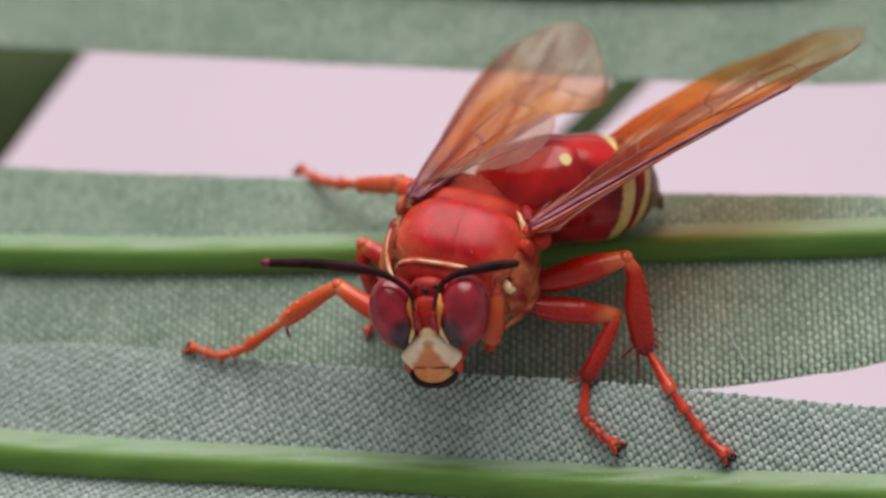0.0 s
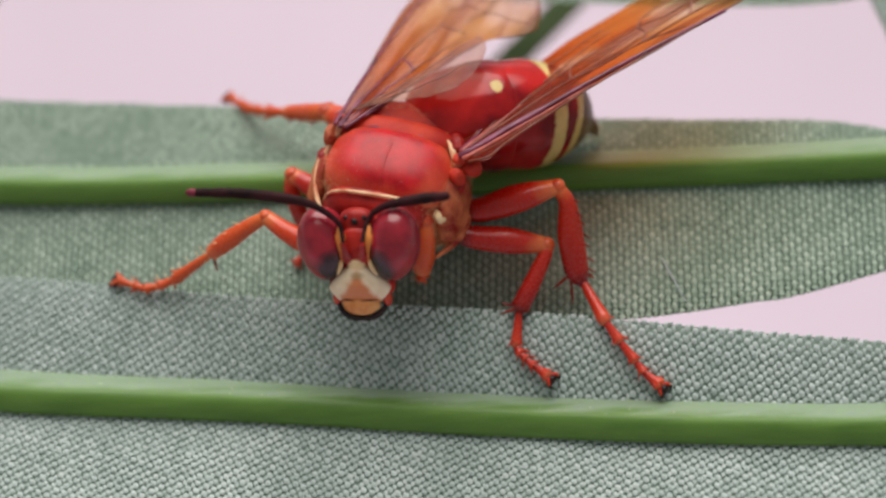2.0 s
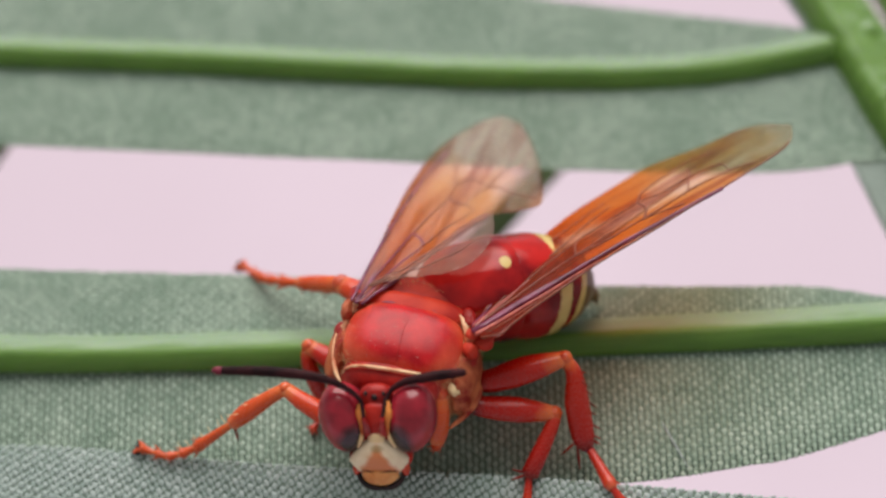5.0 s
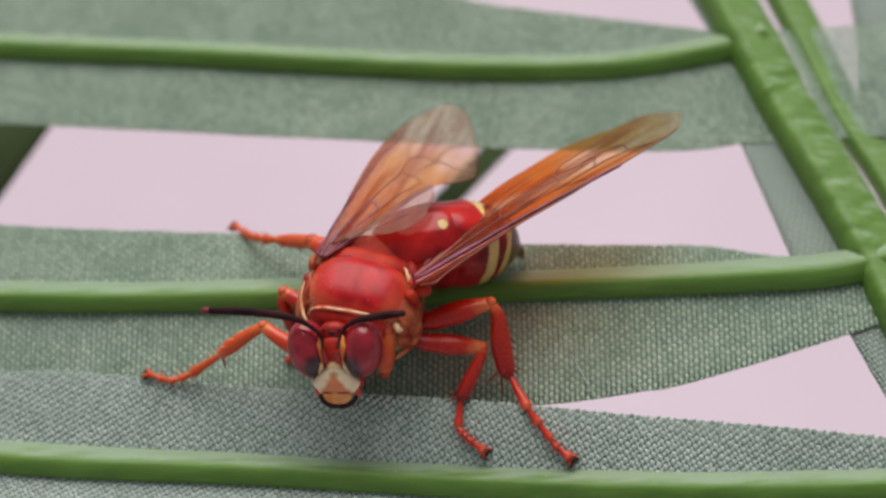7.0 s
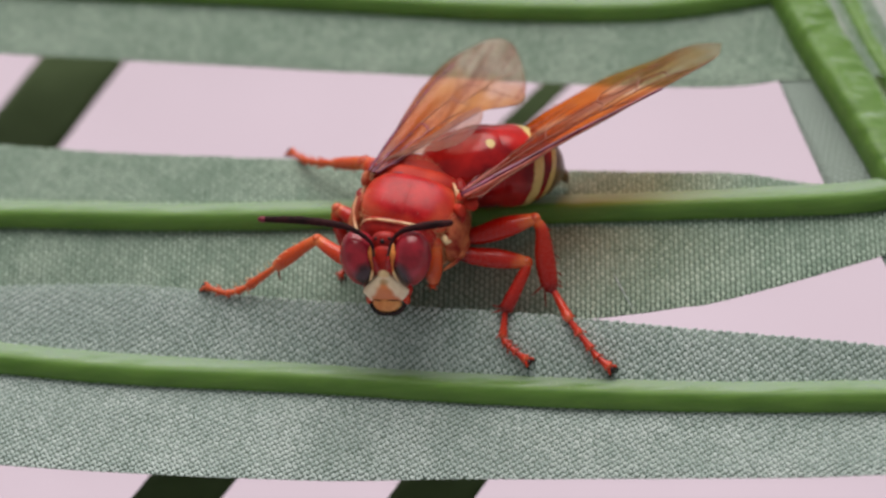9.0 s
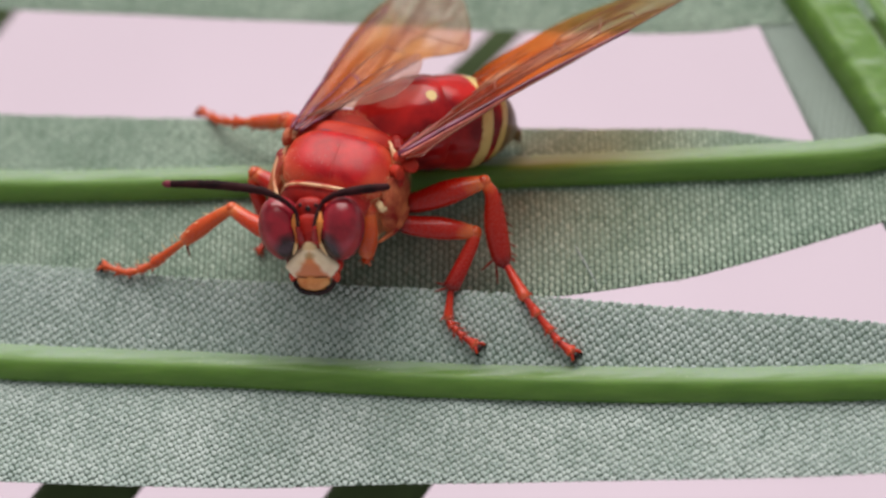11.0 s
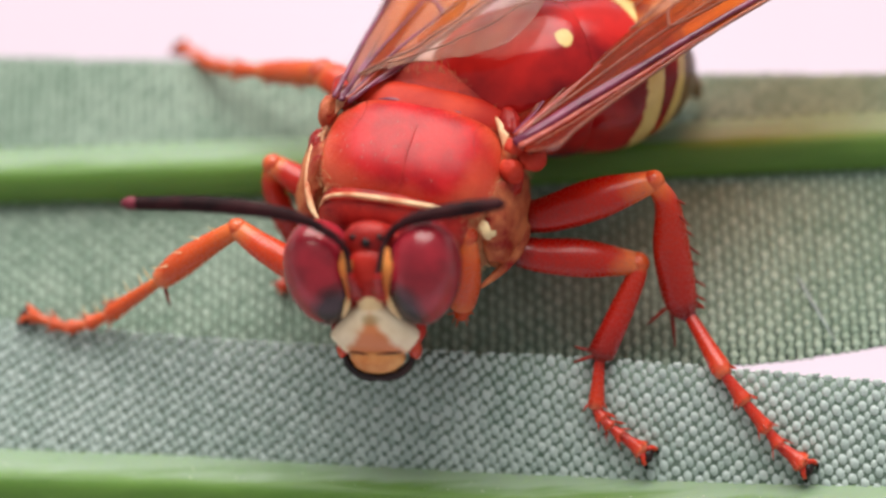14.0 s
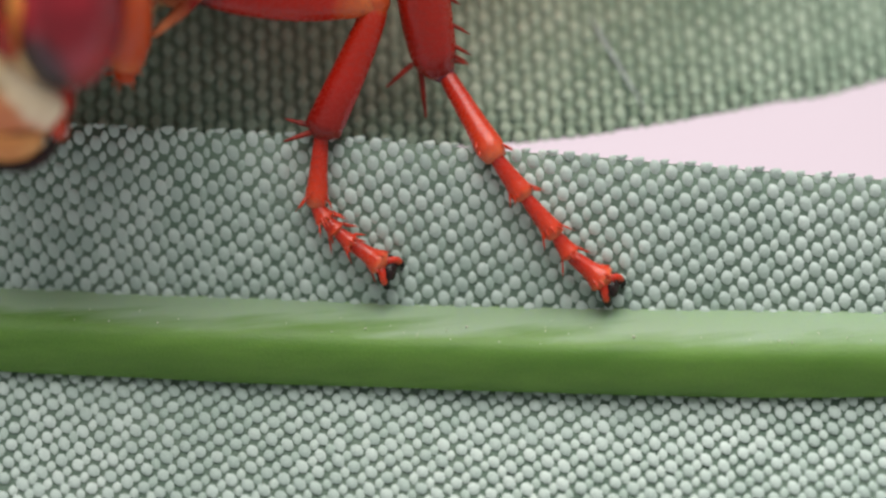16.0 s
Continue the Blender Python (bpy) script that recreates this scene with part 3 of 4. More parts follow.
def palm_leaf():
    leaf = tagged(empty("palm_leaf"), "artificial palm leaf of green woven cloth with moulded plastic ribs", "artificial leaf")
    def blade(up, low, line, seed, turn, half):
        ob = part("leaflet", strip(bmesh.new(), [(p[0], p[1] - 0.09, p[2]) for p in up], [(p[0], p[1] + 0.09, p[2]) for p in low], line, seed=seed, fray=0.01), BACKING, leaf)
        weave("weave", ob, up, low, line, turn, seed, LIT_THREADS if seed == 3 else SHADED_THREADS, (0.38, 0.305) if seed == 2 else (0.31, 0.39))
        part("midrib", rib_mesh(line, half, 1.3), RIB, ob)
        tagged(part("lint", flecks([p[:3] for p in line], half, 1.3, 60 if seed < 3 else 700, seed), LINT, ob), kind="stuff")
    # far, middle and near leaflet
    blade([(-70, 42, 0), (-37, 37.5, 0), (-5, 34.5, 0), (5, 31.5, 0), (14, 29.4, 0), (24.5, 27.2, 0)],
          [(-70, 27, 0), (-37.9, 22.95, 0), (-29.5, 21.9, 0), (-10, 19.45, 0), (6, 17.4, 0), (16, 16.4, 0), (21, 16.25, 0), (23.7, 16.6, 0)],
          [(-70, 34.5, 0), (-36.8, 30.2, 0), (-18, 27.9, 0), (0.5, 25.4, 0), (14, 24.5, 0), (23, 25.6, 0, 1.05), (26.5, 26.6, 0, 1.3)], 1, 30, 1.42)
    blade([(-70, 17.6, -0.6), (-45, 14.8, -0.25), (-28, 12.3, 0.1), (-14, 10.6, 0.45), (0, 8.8, 0.78), (14, 7.45, 1.0), (20, 7.1, 0.85), (24.8, 6.15, 0.6), (28, 5.9, 0.5), (36, 5.4, 0.3)],
          [(-70, -2, -2.5), (-35, -3, -2), (0, -5.1, 0.05), (7.4, -5.4, 0.15), (11.2, -5.18, 0.17), (14.8, -4.75, 0.2), (18.5, -4.22, 0.2), (30.4, -0.78, 0.1), (36, 1.2, 0.2)],
          [(-70, 10.5, -0.9), (-45, 7.7, -0.6), (-35.4, 6.8, -0.35), (-22, 5.55, 0.05), (-4.5, 4.6, 0.65), (13, 3.95, 1.05), (24, 4.05, 0.8, 1.08), (30, 4.4, 0.55, 1.1), (35, 5.7, 0.3, 1.2)], 2, -2, 1.5)
    blade([(-70, 4.5, -1.2), (-45, 1.0, -0.75), (-28, -0.1, -0.25), (-14, -2.75, 0.54), (0, -5.08, 1.48), (14, -7.55, 2.05), (28, -9.95, 2.3), (45, -13.0, 2.45), (62, -15.5, 2.5)],
          [(-70, -10, -2), (-35.8, -14.8, -2.2), (-14.8, -16.9, -2.3), (-2.4, -17.7, -1.8), (18, -19.6, 0), (28.8, -20.2, 0.6), (62, -21, 1.5)],
          [(-70, -1, -2.0), (-45, -4.1, -2.2), (-28, -6.6, -2.35), (-14, -8.1, -2.3), (0, -10.2, -1.6), (14, -12.3, -0.3), (28, -13.5, 0.55), (45, -14.1, 1.4), (62, -15, 2)], 3, 26.6, 1.62)
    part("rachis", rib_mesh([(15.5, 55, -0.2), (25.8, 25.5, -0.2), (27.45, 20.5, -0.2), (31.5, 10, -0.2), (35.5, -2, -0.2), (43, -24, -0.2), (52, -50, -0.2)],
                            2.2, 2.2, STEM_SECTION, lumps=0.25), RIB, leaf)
    # cloth margin that runs down the stem and joins the leaflets
    for a, b, c, d, s in (((23.75, 17.2), (26.9, 5.4), (22.5, 28.0), (31.5, 6.5), 6), ((30.2, -0.4), (33.0, -8.0), (35.0, 4.5), (39.0, -9.5), 7), ((20.2, 33.0), (23.0, 26.0), (23.8, 34.0), (26.5, 26.0), 8)):
        part("margin", strip(bmesh.new(), [(*c, -0.05), ((c[0] + d[0]) / 2, (c[1] + d[1]) / 2, -0.05), (*d, -0.05)],
                             [(*a, -0.05), ((a[0] + b[0]) / 2, (a[1] + b[1]) / 2, -0.05), (*b, -0.05)], n=60, rows=5, seed=s), CLOTH, leaf)
    part("stray_fibre", tube(bmesh.new(), [(10.01, -1.65, 0.60), (10.38, -2.55, 0.51), (10.76, -3.45, 0.43), (11.28, -4.68, 0.31)], [0.02, 0.06, 0.05, 0.02], 24, 6, flat=0.4), FIBRE, leaf, "pale bluish fibre lying on the cloth")
    # second strand beside the stem and the leaflet on the stem's other side
    part("side_stem", rib_mesh([(26, 40, -1.0), (29.9, 27.5, -1.0), (32.3, 19.5, -1.0), (35.0, 13, -1.0), (38, 4, -1.0), (44, -10, -1)], 1.5, 1.3, STEM_SECTION), RIB, leaf)
    part("leaflet", strip(bmesh.new(), [(33.7, 44, -1.2), (33.9, 27, -1.2), (33.6, 19, -1.2), (36, 8, -1.2)], [(50, 44, -1.2), (50, 27, -1.2), (50, 19, -1.2), (50, 8, -1.2)], n=40, seed=9), CLOTH, leaf)
    return leaf


palm_leaf()


def behind_leaf():
    """Leaflets of a darker leaf that hangs below."""
    leaf = tagged(empty("lower_palm_leaf"), "dark green palm leaflets hanging in shade below the cloth leaf", "leaf")
    for a, b, w in (((-27.5, 45), (-46, 12.5), 7.0), ((12.0, 33.6), (-5.5, 13.6), 2.0), ((-13.5, 4), (-32.5, -24), 6.0), ((4, 0), (-14.5, -28), 5.8)):
        d = Vector((b[0] - a[0], b[1] - a[1], 0))
        s = Vector((-d.y, d.x, 0)).normalized() * w / 2
        up = [(Vector((*a, -12)) + d * f + s) for f in (0, 0.5, 1)]
        lo = [(Vector((*a, -12)) + d * f - s) for f in (0, 0.5, 1)]
        part("leaflet", strip(bmesh.new(), up, lo, n=40, rows=6, seed=a[0], fray=0.0), FROND, leaf)
    return leaf


behind_leaf()


# ---------- wasp ----------
def rounded(power):
    """Turns a ball into a fuller, box-like dome."""
    def shape(v):
        return (abs(v.x) ** power + abs(v.y) ** power + abs(v.z) ** power) ** (-1.0 / power)
    return shape


def abdomen(w):
    line = [(-3.9, 4.3, 5.5), (-2.6, 4.75, 5.9), (0.0, 5.25, 5.65), (2.2, 5.85, 4.85), (3.9, 6.4, 4.0), (5.2, 6.65, 3.2), (6.15, 6.75, 2.5)]
    radius = [0.9, 2.6, 3.25, 3.3, 3.0, 2.2, 0.9]
    rows = spline([(*p, r) for p, r in zip(line, radius)], 241)
    seg = 112
    cuts = [(0, 96, BANDED), (92, 152, BANDED), (148, 186, BANDED), (182, 210, DUSK), (206, 228, DUSK), (224, 240, DUSK)]
    for k, (i0, i1, mat) in enumerate(cuts):
        bm = bmesh.new()
        band = bm.verts.layers.float.new("band")
        rings = []
        for i in range(i0, i1 + 1):
            d = Vector(rows[min(i + 1, 240)][:3] - rows[max(i - 1, 0)][:3]).normalized()
            side = d.cross(Vector((0, 0, 1))).normalized()
            top = side.cross(d)
            f = (i - i0) / (i1 - i0)
            r = float(rows[i][3]) * (0.955 + 0.045 * min(1, f * 1.8)) - 0.05 * max(0, (f - 0.9) * 10) ** 2
            ring = []
            for g in (2 * math.pi * j / seg for j in range(seg)):
                v = bm.verts.new(Vector(rows[i][:3]) + r * (1 + 0.008 * noise.noise((i * 0.05, math.cos(g) * 2, math.sin(g) * 2))) * (math.cos(g) * side + 0.93 * math.sin(g) * top))
                if k in (1, 2) and math.sin(g) > -0.7:
                    v[band] = min(1, max(0, 0.5 + 3 * (min(f - (0.62, 0.5)[k - 1] - 0.1 * abs(math.sin(g)), 0.97 - f) + 0.08 * noise.noise((math.cos(g) * 1.5, math.sin(g) * 1.5, k)))))
                if k == 0:
                    v[band] = max(0, 1 - 0.5 * math.sqrt(((f - 0.89) / 0.04) ** 2 + ((g - 1.5) / 0.13) ** 2))
                ring.append(v)
            rings.append(ring)
        for a, b in zip(rings, rings[1:]):
            for j in range(seg):
                bm.faces.new((a[j], a[(j + 1) % seg], b[(j + 1) % seg], b[j]))
        for ring, flip in ((rings[0], False), (rings[-1], True)):
            bm.faces.new(ring if flip else ring[::-1])
        bmesh.ops.recalc_face_normals(bm, faces=bm.faces)
        part("abdomen_segment", bm, mat, w, ("", "dark red segment with a yellow band", "dark red segment with a yellow band", "", "", "")[k])
    part("tail_tip", tube(bmesh.new(), [(6.0, 6.75, 2.6), (6.45, 6.7, 2.2), (6.7, 6.65, 1.7), (6.75, 6.6, 1.25)], [0.75, 0.5, 0.28, 0.08], 24, 16), DUSK, w, "olive-brown tail tip")


def thorax(w):
    m = Matrix.Translation(Vector((-4.9, 1.3, 6.0)) * MM) @ pose(0, 0, 0, 0, 0, -17.5)
    body = part("thorax", ball(bmesh.new(), (0.1, 0.0, -0.9), (4.05, 4.2, 3.05), u=56, v=36, shape=lambda v: rounded(2.4)(v) * (1 + 0.03 * noise.noise(v * 4))), SIDE, w, "amber-brown finely hairy thorax side")
    body.matrix_basis = m

    def groove(v):
        k = rounded(3.0)(v)
        return k * (1 - 0.012 * math.exp(-(v.x / 0.03) ** 2) * (v.y > 0.2))
    part("scutum", ball(bmesh.new(), (0, -0.45, 0.3), (3.65, 2.45, 2.4), (90, 0, 0), u=72, v=36, shape=groove), BACK, body, "glossy dark red back plate with a fine middle groove")

    def over(x, y):
        """Height of the back plate."""
        return 0.3 + 2.45 * max(0.0, 1 - abs(x / 3.65) ** 3 - abs((y + 0.45) / 2.4) ** 3) ** (1 / 3)
    for xs, ys in (((0.05, 0, 0, 0.05), (-2.3, -1.5, -0.6, 0.3)), ((2.5, 2.3, 2.25, 2.4), (-0.4, 0.2, 0.8, 1.3)), ((-2.4, -2.2, -2.15, -2.3), (-0.4, 0.2, 0.8, 1.3))):
        line = spline(list(zip(xs, ys)), 24)
        part("back_groove", tube(bmesh.new(), [(x, y, over(x, y) - 0.012) for x, y in line], [0.022] * 24, 48, 8), RED, body)
    part("hinge_line", tube(bmesh.new(), [(x, 1.62 - 0.02 * x * x, over(x, 1.62 - 0.02 * x * x) + 0.03) for x in np.linspace(-3.0, 3.1, 30)], [0.07 + 0.02 * math.sin(n) for n in range(30)], 60, 8), COSTA, body, "dark glossy seam behind the back plate")
    part("scutellum", ball(bmesh.new(), (0.1, 1.8, 0.2), (3.5, 1.2, 1.98), u=48, v=30, shape=rounded(2.7)), ORANGE, body)
    part("metanotum", ball(bmesh.new(), (0.15, 2.85, 0.05), (3.2, 1.5, 1.95), u=48, v=30, shape=rounded(2.5)), RED, body)
    part("pronotum", ball(bmesh.new(), (-0.1, -2.7, 0.1), (3.1, 1.35, 1.95), u=40, v=26, shape=rounded(2.5)), RED, body)
    part("collar", tube(bmesh.new(), [(-3.1, -3.0, 0.7), (-2.75, -2.95, 1.5), (-2.0, -2.95, 2.0), (-0.9, -2.95, 2.2), (0.4, -2.9, 2.25), (1.6, -2.75, 2.1), (2.5, -2.45, 1.8)], [0.04, 0.08, 0.10, 0.12, 0.12, 0.10, 0.03], 40, 12), RIM, body, "cream collar ridge")
    for s in (-1, 1):
        part("margin", tube(bmesh.new(), [(3.68 * s, -0.6, 1.35), (3.6 * s, 0.3, 1.75), (3.3 * s, 1.1, 1.95), (2.8 * s, 1.7, 2.05)], [0.03, 0.13, 0.22, 0.06], 36, 10, flat=0.6), RIM, body)
        part("tegula", ball(bmesh.new(), (3.7 * s, 0.7, 1.75), (0.35, 0.7, 0.5), (0, 20 * s, 0), shape=lambda v: 1 + 0.15 * noise.noise(v * 2.2)), SIDE, body)
        part("wing_root", ball(bmesh.new(), (3.35 * s, 1.65, 1.75), (0.45, 0.8, 0.45), (0, 20 * s, 20), shape=lambda v: 1 + 0.12 * noise.noise(v * 3)), RED, body)
        part("side_plate", ball(bmesh.new(), (3.75 * s, -0.9, -0.7), (0.85, 2.1, 2.2), (0, -8 * s, 0), u=40, v=30, shape=lambda v: 1 + 0.10 * noise.noise(v * 2.5) + 0.05 * noise.noise(v * 6)), SIDE, body)
        part("side_lobe", ball(bmesh.new(), (3.9 * s, -0.3, 0.75), (0.42, 0.7, 0.45), (0, 0, 0), shape=lambda v: 1 + 0.14 * noise.noise(v * 2.5)), RED, body)
    # dust specks on the back plate
    bm, rnd = bmesh.new(), random.Random(8)
    for _ in range(34):
        x, y = rnd.gauss(-1.2, 1.3), rnd.gauss(-1.5, 0.7)
        if abs(x) < 3.2 and -2.4 < y < 1.2:
            bmesh.ops.create_icosphere(bm, subdivisions=1, radius=rnd.uniform(0.015, 0.035), matrix=Matrix.Translation((x, y, over(x, y))))
    tagged(part("dust", bm, LINT, body), kind="stuff")
    # short fringe behind the back plates
    bm = bmesh.new()
    for _ in range(300):
        a, b = rnd.uniform(0.1, 3.0), rnd.uniform(0.2, 1.3)
        v = Vector((math.cos(a) * math.cos(b), math.sin(a) * math.cos(b), math.sin(b)))
        k = rounded(2.4)(v)
        spine(bm, (0.15 + v.x * 3.2 * k, 2.85 + v.y * 1.5 * k, 0.05 + v.z * 1.95 * k), v + Vector((rnd.uniform(-0.3, 0.3), 0.4, 0.3)), rnd.uniform(0.15, 0.3), 0.009)
    tagged(part("fringe", bm, GOLD, body), kind="stuff")
    # golden down along the rims of the back plates
    bm = bmesh.new()
    for _ in range(900):
        a = rnd.uniform(0, 2 * math.pi)
        k = rnd.uniform(0.94, 1.04)
        c, d = math.cos(a), math.sin(a)
        x, y = 3.6 * math.copysign(abs(c) ** 0.67, c) * k, -0.45 + 2.38 * math.copysign(abs(d) ** 0.67, d) * k
        out = Vector((c, d, rnd.uniform(0.1, 0.9))) + Vector([rnd.uniform(-0.6, 0.6) for _ in range(3)])
        spine(bm, (x, y, max(over(x, y), 1.1) - 0.02), out, rnd.uniform(0.12, 0.28), 0.006)
    tagged(part("down", bm, GOLD, body), kind="stuff")
    # fine golden hair on the sides and behind
    bm, rnd = bmesh.new(), random.Random(3)
    for _ in range(9000):
        a, b = rnd.uniform(0, 2 * math.pi), rnd.uniform(-0.75, 0.75)
        v = Vector((math.cos(a) * math.cos(b), math.sin(a) * math.cos(b), math.sin(b)))
        k = rounded(2.3)(v)
        p = Vector((0.1 + v.x * 4.1 * k, v.y * 4.3 * k, -0.7 + v.z * 3.25 * k))
        tip = p + (v + Vector([rnd.uniform(-0.5, 0.5) for _ in range(3)])).normalized() * rnd.uniform(0.15, 0.38)
        e = v.orthogonal().normalized() * 0.009
        f = v.cross(e).normalized() * 0.009
        q = [bm.verts.new(x) for x in (p + e, p - 0.5 * e + f, p - 0.5 * e - f, tip)]
        for i, j in ((0, 1), (1, 2), (2, 0)):
            bm.faces.new((q[i], q[j], q[3]))
    tagged(part("fine_hair", bm, GOLD, body), kind="stuff")
    return body


def head_pose(turn=(0, 0, 0)):
    u = Vector((-0.038, 0.609, 0.793)).normalized()
    n = Vector((1, 0, 0)).cross(u).normalized()
    r = u.cross(n).normalized()
    m = Matrix((r, u, n)).transposed().to_4x4()
    return Matrix.Translation(Vector((-6.75, -4.75, 6.35)) * MM) @ m @ pose(0, 0, 0, 0, -12, 0) @ pose(0, 0, 0, *turn)


def antenna(head, m, line, side):
    inv = m.inverted()
    pts = [Vector(inv @ (Vector(p) * MM)) / MM for p in line]
    start = Vector((0.55 * side, 1.75, 1.35))
    part("scape", tube(bmesh.new(), [(0.42 * side, 0.85, 0.95), (0.47 * side, 1.3, 1.22), start], [0.28, 0.22, 0.16], 16, 12), DEEP, head)
    pts = [start] + pts
    rad = [0.11] + [0.14, 0.2, 0.28, 0.3, 0.23][: len(line)]
    bm = bmesh.new()
    rows = spline([(*p, r) for p, r in zip(pts, rad)], 61)
    k = [1.0 if i % 5 else 0.94 for i in range(61)]
    tube(bm, [tuple(r[:3]) for r in rows], [max(r[3], 0.03) * s for r, s in zip(rows, k)], 121, 14)
    ob = part("antenna", bm, ANTENNA, head, "dark brown jointed antenna")
    e = Vector(rows[-1][:3])
    d = (e - Vector(rows[-3][:3])).normalized()
    if side < 0:
        part("antenna_tip", tube(bmesh.new(), [e - 0.3 * d, e, e + 0.22 * d], [0.24, 0.235, 0.13], 12, 14), TIP, ob, "dull pink antenna tip")
    return ob


def head_of(w):
    m = head_pose()
    head = part("head", ball(bmesh.new(), (0, 0.4, -0.85), (2.1, 2.4, 1.7), u=40, v=28), RED, w)
    head.matrix_basis = m
    for s in (-1, 1):
        part("eye", ball(bmesh.new(), (1.95 * s, 1.22, -0.05), (1.46, 2.12, 1.62), (0, 8 * s, -11 * s), u=48, v=32), EYE, head, "glossy wine-red compound eye")
        part("eye_margin", tube(bmesh.new(), [(0.82 * s, 2.5, 0.66), (0.78 * s, 1.9, 0.95), (0.74 * s, 1.2, 1.1), (0.76 * s, 0.55, 1.1)], [0.08, 0.30, 0.14, 0.05], 30, 10, flat=0.5), AMBER, head, "orange streak along the eye")
        part("eye_crease", tube(bmesh.new(), [(1.02 * s, 2.55, 0.72), (0.98 * s, 1.9, 0.98), (0.95 * s, 1.22, 1.07), (0.95 * s, 0.5, 1.02), (1.08 * s, -0.1, 0.86)], [0.02, 0.04, 0.045, 0.04, 0.02], 30, 8), BLACK, head)
        part("eye_corner", tube(bmesh.new(), [(0.76 * s, 0.8, 1.05), (0.86 * s, 0.3, 1.08), (1.12 * s, -0.25, 0.92)], [0.05, 0.13, 0.05], 20, 10, flat=0.5), CREAM, head)
        part("antenna_socket", ball(bmesh.new(), (0.48 * s, 0.95, 0.92), (0.36, 0.5, 0.32)), RED, head)
        part("cheek", ball(bmesh.new(), (1.35 * s, -1.2, 0.0), (0.5, 0.6, 0.5), (0, 0, -20 * s)), RED, head)
        part("mandible", tube(bmesh.new(), [(1.35 * s, -1.95, 0.3), (1.22 * s, -2.38, 0.5), (0.8 * s, -2.72, 0.62), (0.25 * s, -2.85, 0.7), (-0.3 * s, -2.84, 0.68 + 0.1 * s)], [0.1, 0.16, 0.2, 0.19, 0.07], 30, 12), BLACK, head, "black curved jaw")
        part("jaw_base", ball(bmesh.new(), (1.38 * s, -1.75, 0.25), (0.3, 0.55, 0.34), (0, 0, 8 * s)), LEG, head)
        part("side_ocellus", ball(bmesh.new(), (0.5 * s, 2.86, 0.42), (0.15, 0.15, 0.12)), BLACK, head)
    part("ocellus", ball(bmesh.new(), (0, 2.68, 0.52), (0.2, 0.2, 0.16)), BLACK, head)
    part("vertex", ball(bmesh.new(), (0, 2.5, 0.0), (1.0, 0.8, 0.6), shape=rounded(2.3)), RED, head)
    part("forehead", ball(bmesh.new(), (0, 1.2, 0.55), (0.95, 1.2, 0.5), shape=rounded(2.4)), RED, head)
    part("face_bridge", ball(bmesh.new(), (0, 0.3, 0.84), (0.5, 0.5, 0.24), shape=rounded(2.2)), CREAM, head)

    bm = bmesh.new()
    outline = spline([(0.28, 0.42), (0.05, 0.75), (-0.45, 1.25), (-0.95, 1.68), (-1.2, 1.72), (-1.5, 1.5), (-1.84, 1.2)], 33)
    grid = []
    for n, (y, wide) in enumerate(outline):
        v = 2 * n / 32 - 1
        fall = (1 - abs(v) ** 3.5)
        ridge = max(0.0, 1 - abs(y + 0.75) / 1.1)
        grid.append([bm.verts.new((u * wide, y, 0.7 + 0.42 * (1 - abs(u) ** 2.6) ** 0.8 * (0.35 + 0.65 * fall) + 0.2 * ridge * math.exp(-(u / 0.4) ** 2)))
                     for u in np.linspace(-1, 1, 33)])
    for a, b in zip(grid, grid[1:]):
        for k in range(32):
            bm.faces.new((a[k], b[k], b[k + 1], a[k + 1]))
    rim = [r[0] for r in grid] + grid[-1][1:] + [r[-1] for r in grid[-2::-1]] + grid[0][-2:0:-1]
    back = [bm.verts.new((v.co.x * 0.95, v.co.y, 0.2)) for v in rim]
    for k in range(len(rim)):
        n = (k + 1) % len(rim)
        bm.faces.new((rim[k], back[k], back[n], rim[n]))
    bm.faces.new(back)
    bmesh.ops.recalc_face_normals(bm, faces=bm.faces)
    part("clypeus", bm, FACE, head, "cream face shield with an orange centre")
    part("labrum", ball(bmesh.new(), (0, -2.05, 0.6), (1.08, 0.66, 0.55), shape=lambda v: 1 + 0.05 * noise.noise(v * 2.5)), LIP, head)
    part("mouth", ball(bmesh.new(), (0, -1.72, 0.66), (1.15, 0.1, 0.42)), JAW, head)
    feelers = [antenna(head, m, [(-7.84, -3.67, 8.9), (-9.0, -2.95, 9.5), (-10.4, -2.5, 9.7), (-13.0, -1.95, 9.6), (-15.85, -1.6, 9.4)], -1),
               antenna(head, m, [(-6.17, -3.45, 8.9), (-5.4, -3.1, 9.5), (-4.4, -3.0, 9.8), (-3.0, -2.85, 9.9), (-1.8, -2.8, 10.0)], 1)]
    return head, feelers


def spine(bm, p, d, length, r=0.045):
    d = Vector(d).normalized()
    p = Vector(p)
    e = d.orthogonal().normalized()
    f = d.cross(e)
    ring = [bm.verts.new(p + r * (math.cos(a) * e + math.sin(a) * f)) for a in (0, 1.57, 3.14, 4.71)]
    mid = [bm.verts.new(p + d * length * 0.6 + 0.7 * r * (math.cos(a) * e + math.sin(a) * f)) for a in (0, 1.57, 3.14, 4.71)]
    tip = bm.verts.new(p + d * length)
    for k in range(4):
        bm.faces.new((ring[k], ring[(k + 1) % 4], mid[(k + 1) % 4], mid[k]))
        bm.faces.new((mid[k], mid[(k + 1) % 4], tip))


